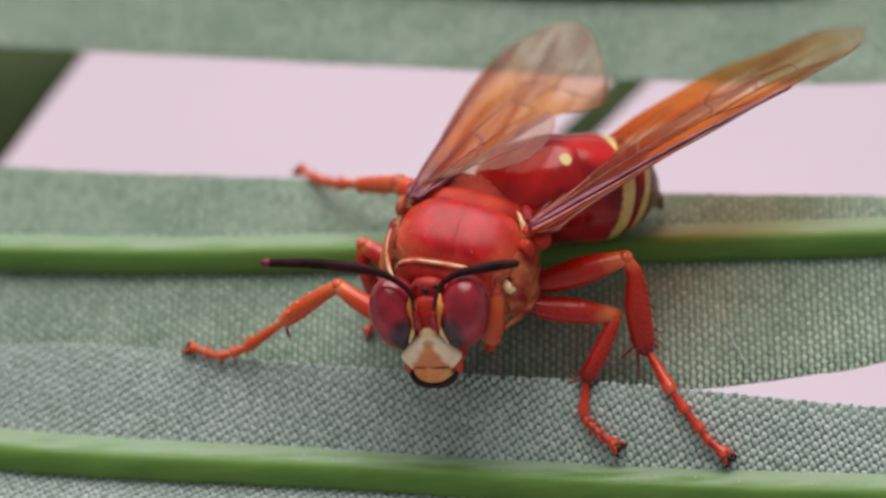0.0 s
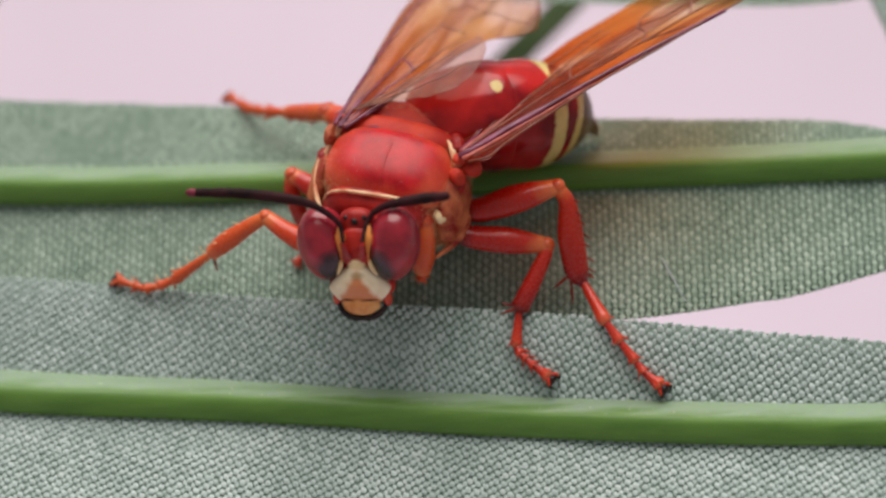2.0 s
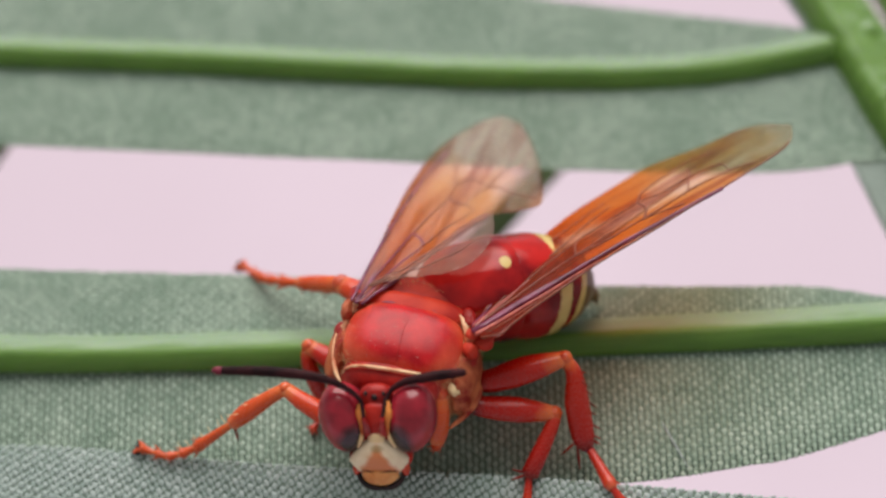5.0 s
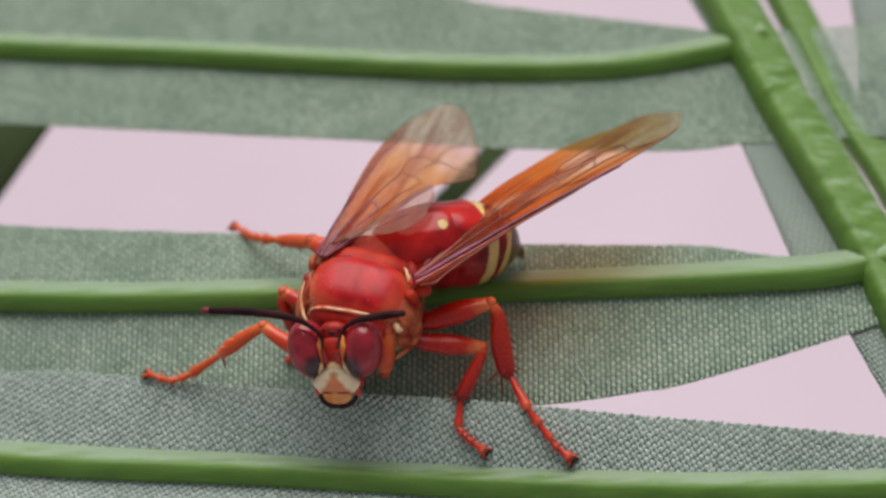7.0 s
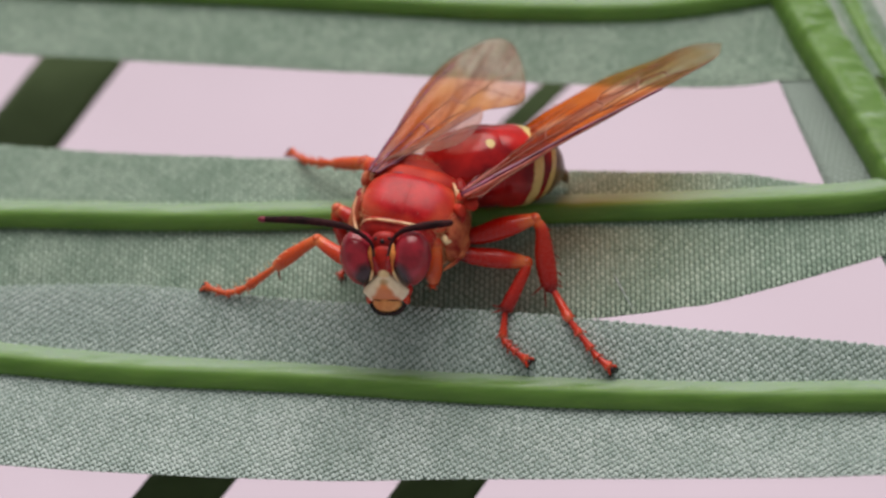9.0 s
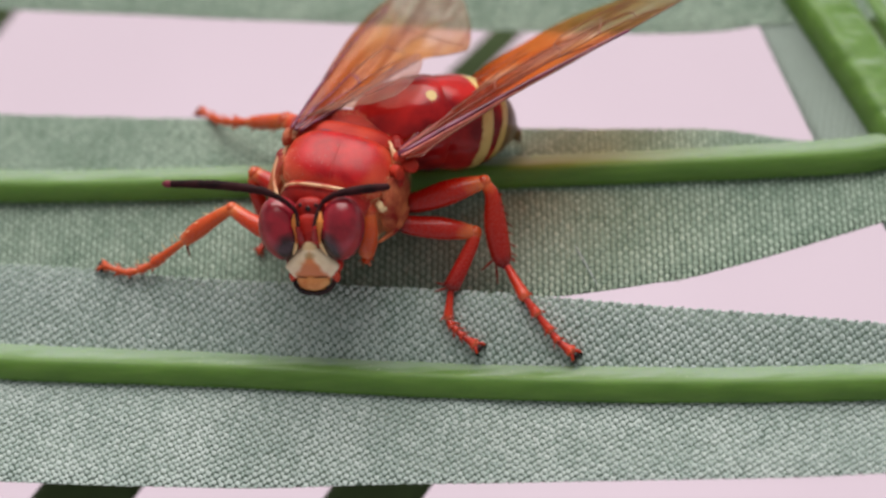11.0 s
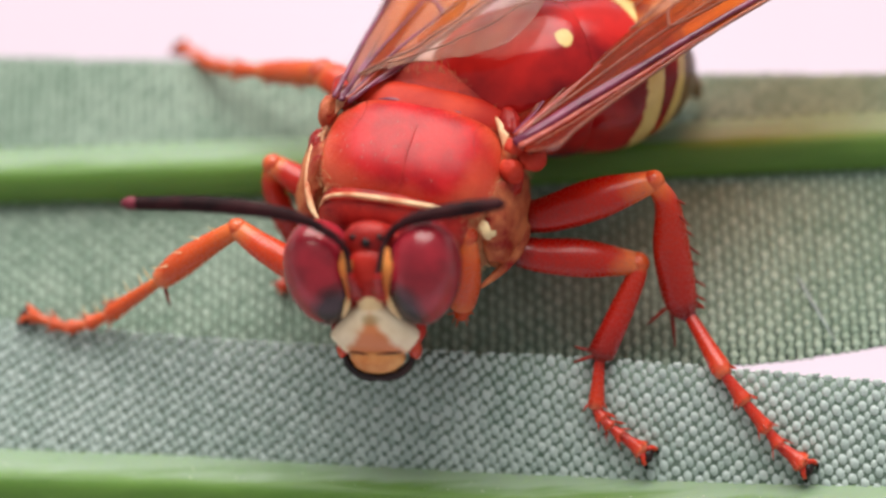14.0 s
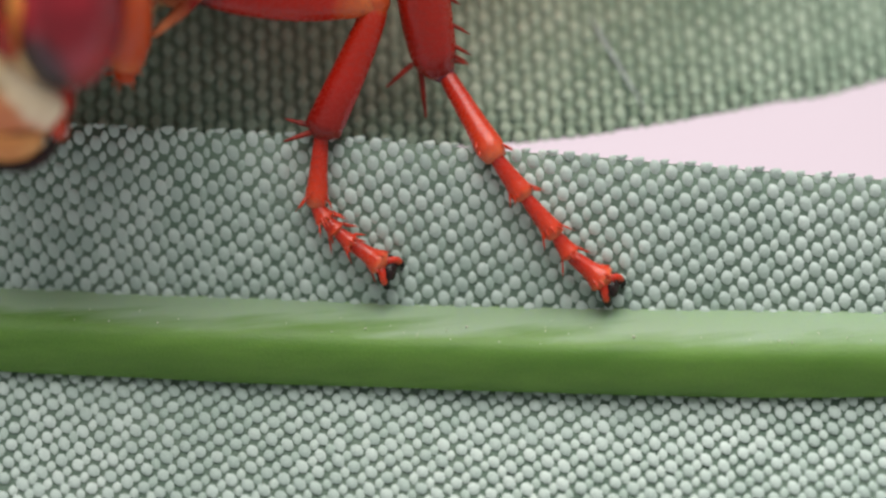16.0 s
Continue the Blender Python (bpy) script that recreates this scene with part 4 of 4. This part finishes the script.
def leg(w, femur, fr, tibia, tr, joints, jr, spurs=(), spine_side=(1, 0, 0), claws=True, seed=0, pale=False, label="", shin=None, teeth=1.0):
    """Femur as the leg's own mesh; tibia, foot joints, spurs and claws are its parts."""
    rnd = random.Random(seed)
    fore = shin is FRONT
    shin = FRONT_SHIN if fore else FOOT

    def toned(bm, seg):
        """Writes each vertex's share of the way along a tube."""
        lay = bm.verts.layers.float.new("tone")
        bm.verts.ensure_lookup_table()
        last = (len(bm.verts) - 2) // seg - 1
        for n, v in enumerate(bm.verts):
            v[lay] = min(1.0, (n // seg) / last) if n < len(bm.verts) - 2 else float(n == len(bm.verts) - 1)
        return bm
    top = part("leg", toned(tube(bmesh.new(), femur, fr, 40, 18, flat=0.85), 18), FRONT_FEMUR if fore else FEMUR, w, label or "orange-red jointed wasp leg")
    k = Vector(femur[-1])
    part("knee", ball(bmesh.new(), k, (fr[-1] * 1.0,) * 3, shape=lambda v: 1 + 0.05 * noise.noise(v * 3)), FRONT, top)
    part("tibia", toned(tube(bmesh.new(), tibia, tr, 36, 16), 16), shin if fore else TIBIA, top)
    if spine_side:
        bm = bmesh.new()
        rows = spline(tibia, 24)
        for i in range(5, 23, 4 if pale else 2):
            for _ in range(1):
                d = Vector(spine_side) + Vector([rnd.uniform(-0.6, 0.6) for _ in range(3)])
                along = Vector(rows[min(i + 1, 23)] - rows[i - 1]).normalized()
                d = d - along * d.dot(along)
                r = float(np.interp(i, np.linspace(0, 23, len(tr)), tr))
                spine(bm, Vector(rows[i]) + d.normalized() * r * 0.85, d.normalized() + 0.8 * along, rnd.uniform(0.35, 0.6) * teeth, 0.035 if pale else 0.05 * teeth)
        if pale:
            for a, b, many in zip(joints, joints[1:3], (5, 2)):
                for k in range(many):
                    p = Vector(a).lerp(Vector(b), (k + 0.6) / many)
                    spine(bm, p, Vector((-0.35 + rnd.uniform(-0.2, 0.2), 0.75, 0.6)), rnd.uniform(0.6, 1.1), 0.05)
        part("bristles", bm, CREAM if pale else SPUR, top)
    pts = [Vector(p) for p in joints]
    for n, (a, b, r) in enumerate(zip(pts, pts[1:], jr)):
        d = (b - a).normalized()
        last = claws and n == len(jr) - 1
        bm = tube(bmesh.new(), [a, a.lerp(b, 0.2), a.lerp(b, 0.6), a.lerp(b, 0.88), b], [r * 0.58, r * 0.68, r * 0.84, r * (1.2 if last else 1.02), r * (1.25 if last else 0.8)], 22, 14)
        toned(bm, 14)
        spot = bm.verts.layers.float["tone"]
        for _ in range(7):
            q = Vector([rnd.uniform(-1, 1) for _ in range(3)])
            q = (q - d * q.dot(d)).normalized()
            spine(bm, a.lerp(b, rnd.uniform(0.75, 0.98)) + q * r * 0.95, d + 0.7 * q, rnd.uniform(0.25, 0.55), 0.04)
        for v in bm.verts:
            if v[spot] == 0.0 and (v.co - a).dot(d) > 0.5 * (b - a).length:
                v[spot] = 0.6
        part("foot_joint", bm, shin, top)
    for p, d, n in spurs:
        part("spur", tube(bmesh.new(), [p, Vector(p) + Vector(d) * 0.5, Vector(p) + Vector(d)], [0.09, 0.075, 0.03], 10, 8), SPUR, top, "dark-tipped spur")
    if claws:
        e = pts[-1]
        d = (e - pts[-2]).normalized()
        side = d.cross(Vector((0, 0, 1))).normalized()
        for s in (-1, 0, 1):
            pad = part("foot_pad", ball(bmesh.new(), (0, 0, 0), (0.2, 0.3, 0.22), u=18, v=12, shape=lambda v: 1 + 0.3 * noise.noise(v * 3)), BLACK, top)
            pad.location = (e + d * (0.3 - 0.06 * abs(s)) + side * 0.17 * s + Vector((0, 0, -0.08 - 0.05 * abs(s)))) * MM
            if seed == 4:
                cam.data.dof.focus_object = pad
        for s in (-1, 1):
            bow = [e, e + d * 0.18 + side * 0.2 * s + Vector((0, 0, 0.04)), e + d * 0.34 + side * 0.36 * s, e + d * 0.48 + side * 0.4 * s + Vector((0, 0, -0.2)), e + d * 0.5 + side * 0.34 * s + Vector((0, 0, -0.45))]
            claw = part("claw", toned(tube(bmesh.new(), bow[:4], [0.13, 0.12, 0.10, 0.08], 16, 10), 10), shin, top, "orange claw with a black point")
            part("point", tube(bmesh.new(), bow[2:], [0.08, 0.1, 0.03], 12, 8), BLACK, claw, "black claw point")
    return top


def legs(w):
    # front leg reaching out over the cloth
    leg(w, [(-8.2, -0.6, 4.6), (-9.6, -1.9, 4.5), (-10.9, -1.35, 4.75), (-12.15, -0.3, 4.9)], [0.6, 0.66, 0.58, 0.42],
        [(-12.15, -0.3, 4.9), (-13.2, -0.6, 4.4), (-14.5, -1.0, 3.65), (-15.45, -1.35, 3.0)], [0.36, 0.45, 0.56, 0.42],
        [(-15.45, -1.35, 3.0), (-17.8, -1.75, 1.1), (-18.7, -1.9, 0.75), (-19.5, -1.9, 0.55), (-20.2, -1.6, 0.5), (-21.0, -1.2, 0.45)], [0.36, 0.32, 0.3, 0.27, 0.24],
        spurs=[((-15.3, -1.5, 2.75), (0.15, -0.6, -0.55), 1)], spine_side=(-0.2, 0.6, 0.8), seed=1, pale=True, teeth=1.0, shin=FRONT, label="orange front leg with pale bristles")
    # folded front leg beside the cheek
    leg(w, [(-3.6, -0.3, 4.6), (-3.35, -1.4, 5.8), (-3.2, -2.25, 6.5)], [0.6, 0.62, 0.5],
        [(-3.2, -2.25, 6.5), (-3.28, -2.95, 5.7), (-3.4, -3.5, 4.8), (-3.5, -3.9, 4.0)], [0.46, 0.6, 0.66, 0.5],
        [(-3.5, -3.9, 4.0), (-3.52, -4.05, 3.7), (-3.6, -4.1, 3.5)], [0.34, 0.26], claws=False, spine_side=None, seed=2, shin=FRONT)
    # middle leg
    leg(w, [(-2.2, -1.4, 4.3), (-0.6, -1.95, 4.25), (1.4, -2.15, 4.0), (3.5, -2.25, 3.5)], [0.5, 0.68, 0.78, 0.46],
        [(3.55, -2.3, 3.45), (3.3, -2.9, 3.2), (2.6, -4.1, 2.6), (1.8, -5.4, 2.0)], [0.36, 0.42, 0.5, 0.55],
        [(1.77, -5.45, 1.95), (1.47, -7.25, 1.0), (1.72, -7.65, 0.85), (2.0, -7.95, 0.7), (2.4, -8.3, 0.55), (3.15, -8.9, 0.42)], [0.32, 0.3, 0.28, 0.26, 0.3],
        spurs=[((1.55, -5.4, 1.95), (-0.85, -0.2, -0.1), 1), ((1.55, -5.3, 2.05), (-0.75, 0.35, -0.1), 1)], spine_side=None, seed=3)
    # hind leg
    leg(w, [(-1.6, -0.3, 4.6), (-0.2, -0.55, 4.8), (2.0, -0.3, 5.4), (4.25, 0.05, 5.85)], [0.5, 0.72, 0.85, 0.46],
        [(4.3, 0.0, 5.8), (4.75, -0.7, 5.2), (4.85, -1.9, 3.8), (5.1, -3.3, 2.4), (5.3, -3.85, 1.95)], [0.36, 0.5, 0.74, 0.68, 0.42],
        [(5.4, -3.85, 2.0), (6.53, -6.7, 2.15), (7.26, -7.75, 1.7), (8.06, -8.8, 1.25), (8.45, -9.35, 1.0), (9.28, -10.05, 0.75)], [0.4, 0.33, 0.31, 0.29, 0.32],
        spurs=[((4.75, -3.75, 2.0), (0.05, -1.15, -0.7), 1), ((4.5, -3.6, 2.1), (-0.75, -0.45, -0.4), 1)], spine_side=(1, 0.2, 0.3), seed=4, teeth=1.3, label="orange-red hind leg with a row of spines")
    part("dark_joint", ball(bmesh.new(), (5.33, -3.82, 2.02), (0.36, 0.34, 0.36), shape=lambda v: 1 + 0.15 * noise.noise(v * 3)), COSTA, w)
    # far middle leg, bent behind the head
    leg(w, [(-8.0, 0.9, 4.2), (-9.2, 1.7, 4.3), (-10.7, 2.75, 4.5)], [0.5, 0.68, 0.45],
        [(-10.75, 2.75, 4.45), (-10.8, 2.2, 3.6), (-10.4, 1.4, 2.2), (-10.0, 0.9, 1.2)], [0.36, 0.45, 0.5, 0.4],
        [(-10.0, 0.9, 1.2), (-10.4, 0.1, 0.4), (-10.9, -0.6, 0.25)], [0.3, 0.25], claws=False, spine_side=None, seed=5)
    # far hind leg, stretched out behind
    leg(w, [(-6.6, 4.6, 4.6), (-7.6, 6.0, 4.8), (-8.6, 6.9, 4.6)], [0.6, 0.75, 0.6],
        [(-8.6, 6.9, 4.6), (-9.4, 7.35, 4.0), (-10.4, 8.0, 3.2), (-11.2, 8.35, 2.8)], [0.5, 0.55, 0.5, 0.4],
        [(-11.2, 8.35, 2.8), (-12.4, 9.0, 2.1), (-13.1, 9.5, 1.6), (-13.7, 10.0, 1.15), (-14.1, 10.6, 0.8), (-14.75, 11.3, 0.5)], [0.36, 0.32, 0.3, 0.28, 0.26],
        spine_side=(0, -0.6, -0.6), seed=6, shin=FRONT)


# Wing plans as shares of the span: leading edge and trailing edge at stations along it.
FORE = [(0.0, -0.05, 0.03), (0.03, -0.078, 0.072), (0.06, -0.074, 0.1), (0.1, -0.064, 0.138), (0.25, -0.043, 0.205), (0.4, -0.034, 0.238), (0.55, -0.03, 0.256), (0.7, -0.026, 0.25), (0.82, -0.016, 0.22), (0.9, 0.0, 0.2), (0.96, 0.028, 0.168), (1.0, 0.09, 0.105)]
FAR_FORE = [(0.0, -0.015, 0.03), (0.1, -0.024, 0.07), (0.25, -0.034, 0.14), (0.43, -0.05, 0.215), (0.55, -0.058, 0.27), (0.595, -0.059, 0.33), (0.635, -0.059, 0.41), (0.68, -0.057, 0.436), (0.8, -0.045, 0.395), (0.9, -0.02, 0.34), (1.0, 0.035, 0.272), (1.06, 0.085, 0.22), (1.09, 0.13, 0.17)]
FAR_HIND = [(0.09, 0.0, 0.03), (0.125, 0.04, 0.10), (0.14, 0.055, 0.19), (0.155, 0.07, 0.28), (0.18, 0.09, 0.335), (0.24, 0.135, 0.382), (0.315, 0.185, 0.396), (0.40, 0.235, 0.38), (0.46, 0.27, 0.35), (0.485, 0.30, 0.325)]
HIND = [(0.14, 0.06, 0.10), (0.2, 0.07, 0.18), (0.3, 0.10, 0.25), (0.45, 0.14, 0.29), (0.58, 0.17, 0.3), (0.68, 0.2, 0.29), (0.73, 0.235, 0.26)]
FORE_VEINS = [
    (0.0035, [(0.0, -0.045), (0.04, -0.072), (0.1, -0.062), (0.3, -0.038), (0.6, -0.028), (0.85, -0.01), (0.95, 0.025)]),
    (0.0075, [(0.0, 0.0), (0.2, -0.006), (0.4, -0.01), (0.6, -0.02), (0.72, -0.024)]),
    (0.0038, [(0.02, 0.015), (0.2, 0.04), (0.33, 0.055), (0.45, 0.06)]),
    (0.0032, [(0.33, 0.055), (0.42, 0.035), (0.52, 0.03), (0.62, 0.0)]),
    (0.0032, [(0.33, 0.055), (0.36, 0.1), (0.42, 0.115), (0.55, 0.12), (0.62, 0.1)]),
    (0.003, [(0.52, 0.03), (0.55, 0.07), (0.55, 0.12)]),
    (0.003, [(0.52, 0.03), (0.66, 0.045), (0.76, 0.04), (0.84, 0.01)]),
    (0.003, [(0.62, 0.1), (0.7, 0.105), (0.78, 0.09), (0.78, 0.035)]),
    (0.003, [(0.66, 0.045), (0.68, 0.075), (0.7, 0.105), (0.72, 0.15)]),
    (0.003, [(0.55, 0.12), (0.6, 0.16), (0.72, 0.17), (0.8, 0.16)]),
    (0.003, [(0.05, 0.02), (0.2, 0.07), (0.36, 0.1)]),
    (0.0036, [(0.01, 0.02), (0.08, 0.07), (0.2, 0.13), (0.36, 0.18), (0.5, 0.205)]),
    (0.003, [(0.02, -0.03), (0.1, -0.04), (0.22, -0.03)]),
    (0.0034, [(0.03, 0.03), (0.2, 0.09), (0.38, 0.145), (0.5, 0.17)]),
]
FAR_VEINS = [
    (0.006, [(0.0, -0.012), (0.25, -0.03), (0.5, -0.034), (0.7, -0.022), (0.86, 0.005)]),
    (0.005, [(0.01, 0.0), (0.2, 0.02), (0.4, 0.05)]),
    (0.0045, [(0.01, 0.012), (0.2, 0.06), (0.36, 0.11)]),
    (0.0045, [(0.36, 0.11), (0.39, 0.08), (0.4, 0.05)]),
    (0.004, [(0.4, 0.05), (0.52, 0.075), (0.62, 0.10), (0.72, 0.09), (0.85, 0.04)]),
    (0.004, [(0.36, 0.11), (0.5, 0.17), (0.58, 0.215)]),
    (0.004, [(0.62, 0.10), (0.6, 0.15), (0.6, 0.19), (0.58, 0.215)]),
    (0.0035, [(0.6, 0.17), (0.68, 0.19), (0.72, 0.25), (0.7, 0.33), (0.69, 0.42)]),
    (0.0035, [(0.72, 0.22), (0.8, 0.24), (0.86, 0.30)]),
    (0.0035, [(0.7, 0.095), (0.74, 0.15), (0.72, 0.22)]),
    (0.0055, [(0.0, 0.025), (0.25, 0.132), (0.43, 0.205), (0.56, 0.272)]),
    (0.003, [(0.595, 0.32), (0.635, 0.405), (0.68, 0.432)]),
]
FAR_HIND_VEINS = [(0.0035, [(0.1, 0.015), (0.2, 0.125), (0.32, 0.2), (0.45, 0.285)]), (0.003, [(0.13, 0.07), (0.19, 0.18), (0.27, 0.28), (0.35, 0.34)])]
HIND_VEINS = [(0.004, [(0.14, 0.065), (0.2, 0.075), (0.4, 0.125), (0.6, 0.175), (0.7, 0.21)]), (0.003, [(0.15, 0.09), (0.2, 0.12), (0.4, 0.19), (0.55, 0.22)]), (0.003, [(0.4, 0.125), (0.43, 0.16), (0.42, 0.2)])]


WINDOWS = [(0.52, 0.12, 0.085, 0.03), (0.69, 0.06, 0.07, 0.026), (0.66, 0.07, 0.135, 0.03), (0.80, 0.05, 0.05, 0.03), (0.36, 0.08, 0.125, 0.02)]


def wing(w, name, base, tip, chord, plan, veins, seed, lift=0.0, wide=1.0, film=None):
    """A corrugated film with tube veins; local x runs out along the span, y towards the trailing edge."""
    base, tip = Vector(base), Vector(tip)
    x = (tip - base).normalized()
    y = Vector(chord)
    y = (y - x * y.dot(x)).normalized()
    span = (tip - base).length
    m = Matrix((x, y, x.cross(y))).transposed().to_4x4()
    m.translation = base * MM

    def window(u, v):
        """How pale the film is: clear cells between the veins, an amber front strip."""
        k = sum(math.exp(-((u - a) / b) ** 4 - ((v / wide - c) / d) ** 4) for a, b, c, d in WINDOWS) if name == "forewing" and film is None else 0.0
        return min(1.0, k)

    def bend(u, v):
        """Height of the film at a share of the span and chord."""
        return span * (0.02 * math.sin(u * 2.6) - 0.10 * v * v + 0.003 * math.sin(v * 75) * (1 - u) + 0.004 * noise.noise((u * 7, v * 18, seed)) + lift)
    st = spline([(a, b * wide, c * wide) for a, b, c in plan], 44)
    bm = bmesh.new()
    rows = 22
    lay = []
    pale = bm.verts.layers.float.new("pale")
    for side in (0, 1):
        g = []
        for s in st:
            g.append([bm.verts.new((span * s[0], span * v, bend(s[0], v) - side * 0.035)) for v in np.linspace(s[1], s[2], rows)])
            for w0, v in zip(g[-1], np.linspace(s[1], s[2], rows)):
                w0[pale] = window(s[0], v)
        lay.append(g)
    t, u = lay
    for i in range(43):
        for j in range(rows - 1):
            bm.faces.new((t[i][j], t[i + 1][j], t[i + 1][j + 1], t[i][j + 1]))
            bm.faces.new((u[i][j], u[i][j + 1], u[i + 1][j + 1], u[i + 1][j]))
        bm.faces.new((t[i][0], u[i][0], u[i + 1][0], t[i + 1][0]))
        bm.faces.new((t[i][-1], t[i + 1][-1], u[i + 1][-1], u[i][-1]))
    for i in (0, 43):
        for j in range(rows - 1):
            bm.faces.new((t[i][j], t[i][j + 1], u[i][j + 1], u[i][j]))
    bmesh.ops.recalc_face_normals(bm, faces=bm.faces)
    skin = part(name, bm, film or (FILM if name == "forewing" else CLEAR), w, "amber translucent wing with dark veins and smoky tip" if name == "forewing" else "clear smoky hind wing")
    skin.matrix_basis = m
    if name == "forewing":
        for r, line, mat in ((0.008, [(0.0, -0.012), (0.1, -0.02), (0.24, -0.024), (0.36, -0.026)], LILAC), (0.009, [(0.0, 0.004), (0.08, 0.004), (0.2, 0.002), (0.3, -0.004)], COSTA),
                             (0.009, [(0.01, 0.012), (0.06, 0.03), (0.12, 0.05), (0.2, 0.066)], LILAC), (0.006, [(0.01, 0.02), (0.05, 0.045), (0.1, 0.075), (0.16, 0.1)], COSTA)):
            pts = spline(line, 14)
            part("wing_fold", tube(bmesh.new(), [(span * a, span * b * wide, bend(a, b) + 0.02) for a, b in pts], np.linspace(r, r * 0.2, 14) * span, 28, 10, flat=0.7), mat, skin, "glossy fold at the wing base")
    for r, line in veins:
        pts = spline([(a, b * wide) for a, b in line], 14)
        part("vein", tube(bmesh.new(), [(span * a, span * b, bend(a, b) - 0.01) for a, b in pts], np.linspace(r, r * 0.6, 14) * span * (1.1 if r > 0.004 else 0.9), 28, 8), COSTA if r > 0.004 else VEIN, skin)
    return skin


def wings(w):
    one, two = (-1.0, 0.6, 8.5), (-7.75, 3.2, 8.4)
    wing(w, "forewing", one, (19.9, 11.7, 10.0), (-0.46, 0.72, -0.58), FORE, FORE_VEINS, 1, wide=1.1)
    wing(w, "hindwing", one, (19.9, 11.7, 9.8), (-0.46, 0.72, -0.58), HIND, HIND_VEINS, 2, -0.016, wide=0.66)
    wing(w, "forewing", two, (-0.8, 18.2, 4.6), (0.85, -0.35, 0.12), FAR_FORE, FAR_VEINS, 3, film=FILM_FAR)
    wing(w, "hindwing", two, (-0.8, 18.2, 5.0), (0.83, -0.34, 0.36), FAR_HIND, FAR_HIND_VEINS, 4)


def wasp():
    w = tagged(empty("wasp"), "large red wasp with amber wings standing on a cloth leaf", "wasp")
    thorax(w)
    abdomen(w)
    head, feelers = head_of(w)
    legs(w)
    wings(w)
    part("flank_ridge", tube(bmesh.new(), [(-0.75, 1.3, 5.2), (-0.75, -0.3, 5.0), (-1.0, -1.6, 4.8), (-1.7, -2.6, 4.7), (-2.7, -3.5, 4.7)], [0.12, 0.22, 0.26, 0.22, 0.08], 40, 12), SIDE, w)
    part("flank_ridge", tube(bmesh.new(), [(-8.35, 2.6, 7.2), (-8.75, 2.2, 7.1), (-9.05, 1.6, 7.0), (-9.2, 0.4, 6.9), (-9.08, -0.6, 6.8), (-8.8, -1.25, 6.7)], [0.04, 0.12, 0.10, 0.12, 0.13, 0.05], 40, 10, flat=0.8), RIM, w)
    part("side_spot", ball(bmesh.new(), (-2.3, -2.0, 6.55), (0.46, 0.44, 0.3), (20, 30, 20), shape=lambda v: 1 + 0.12 * noise.noise(v * 1.1)), CREAM, w, "pale yellow spot on the thorax side")
    # leathery lobes at the root of the near wing
    for p, r in (((-0.4, 0.45, 7.5), (0.62, 0.5, 0.5)), ((-1.25, 0.0, 7.45), (0.5, 0.52, 0.55)), ((-1.05, 0.75, 7.9), (0.45, 0.4, 0.4))):
        part("wing_scale", ball(bmesh.new(), p, r, (10, 20, 25), shape=lambda v: 1 + 0.2 * noise.noise(v * 1.2)), ORANGE, w, "orange lobe at the wing root")
    return w, head, feelers


WASP, HEAD, FEELERS = wasp()


def motions():
    # the head tips a little to one side and the feelers swing with it
    walk(HEAD, [(t, head_pose((0, 0, a))) for t, a in ((0.0, 0.0), (1.0, 0.0), (1.4, -1.3), (3.0, -1.0), (4.0, -0.4), (5.0, -1.2), (9.2, -1.2), (11.3, -1.6), (12.5, -1.0), (16.0, -1.0))])
    for ob, way in zip(FEELERS, (1, -1)):
        walk(ob, [(t, pose(0, 0, 0, 0, a * way, 0)) for t, a in ((0.0, 0.0), (1.0, 0.0), (1.4, 1.5), (3.0, 1.2), (9.2, 1.8), (11.3, 2.4), (12.5, 1.0), (16.0, 0.8))])


motions()
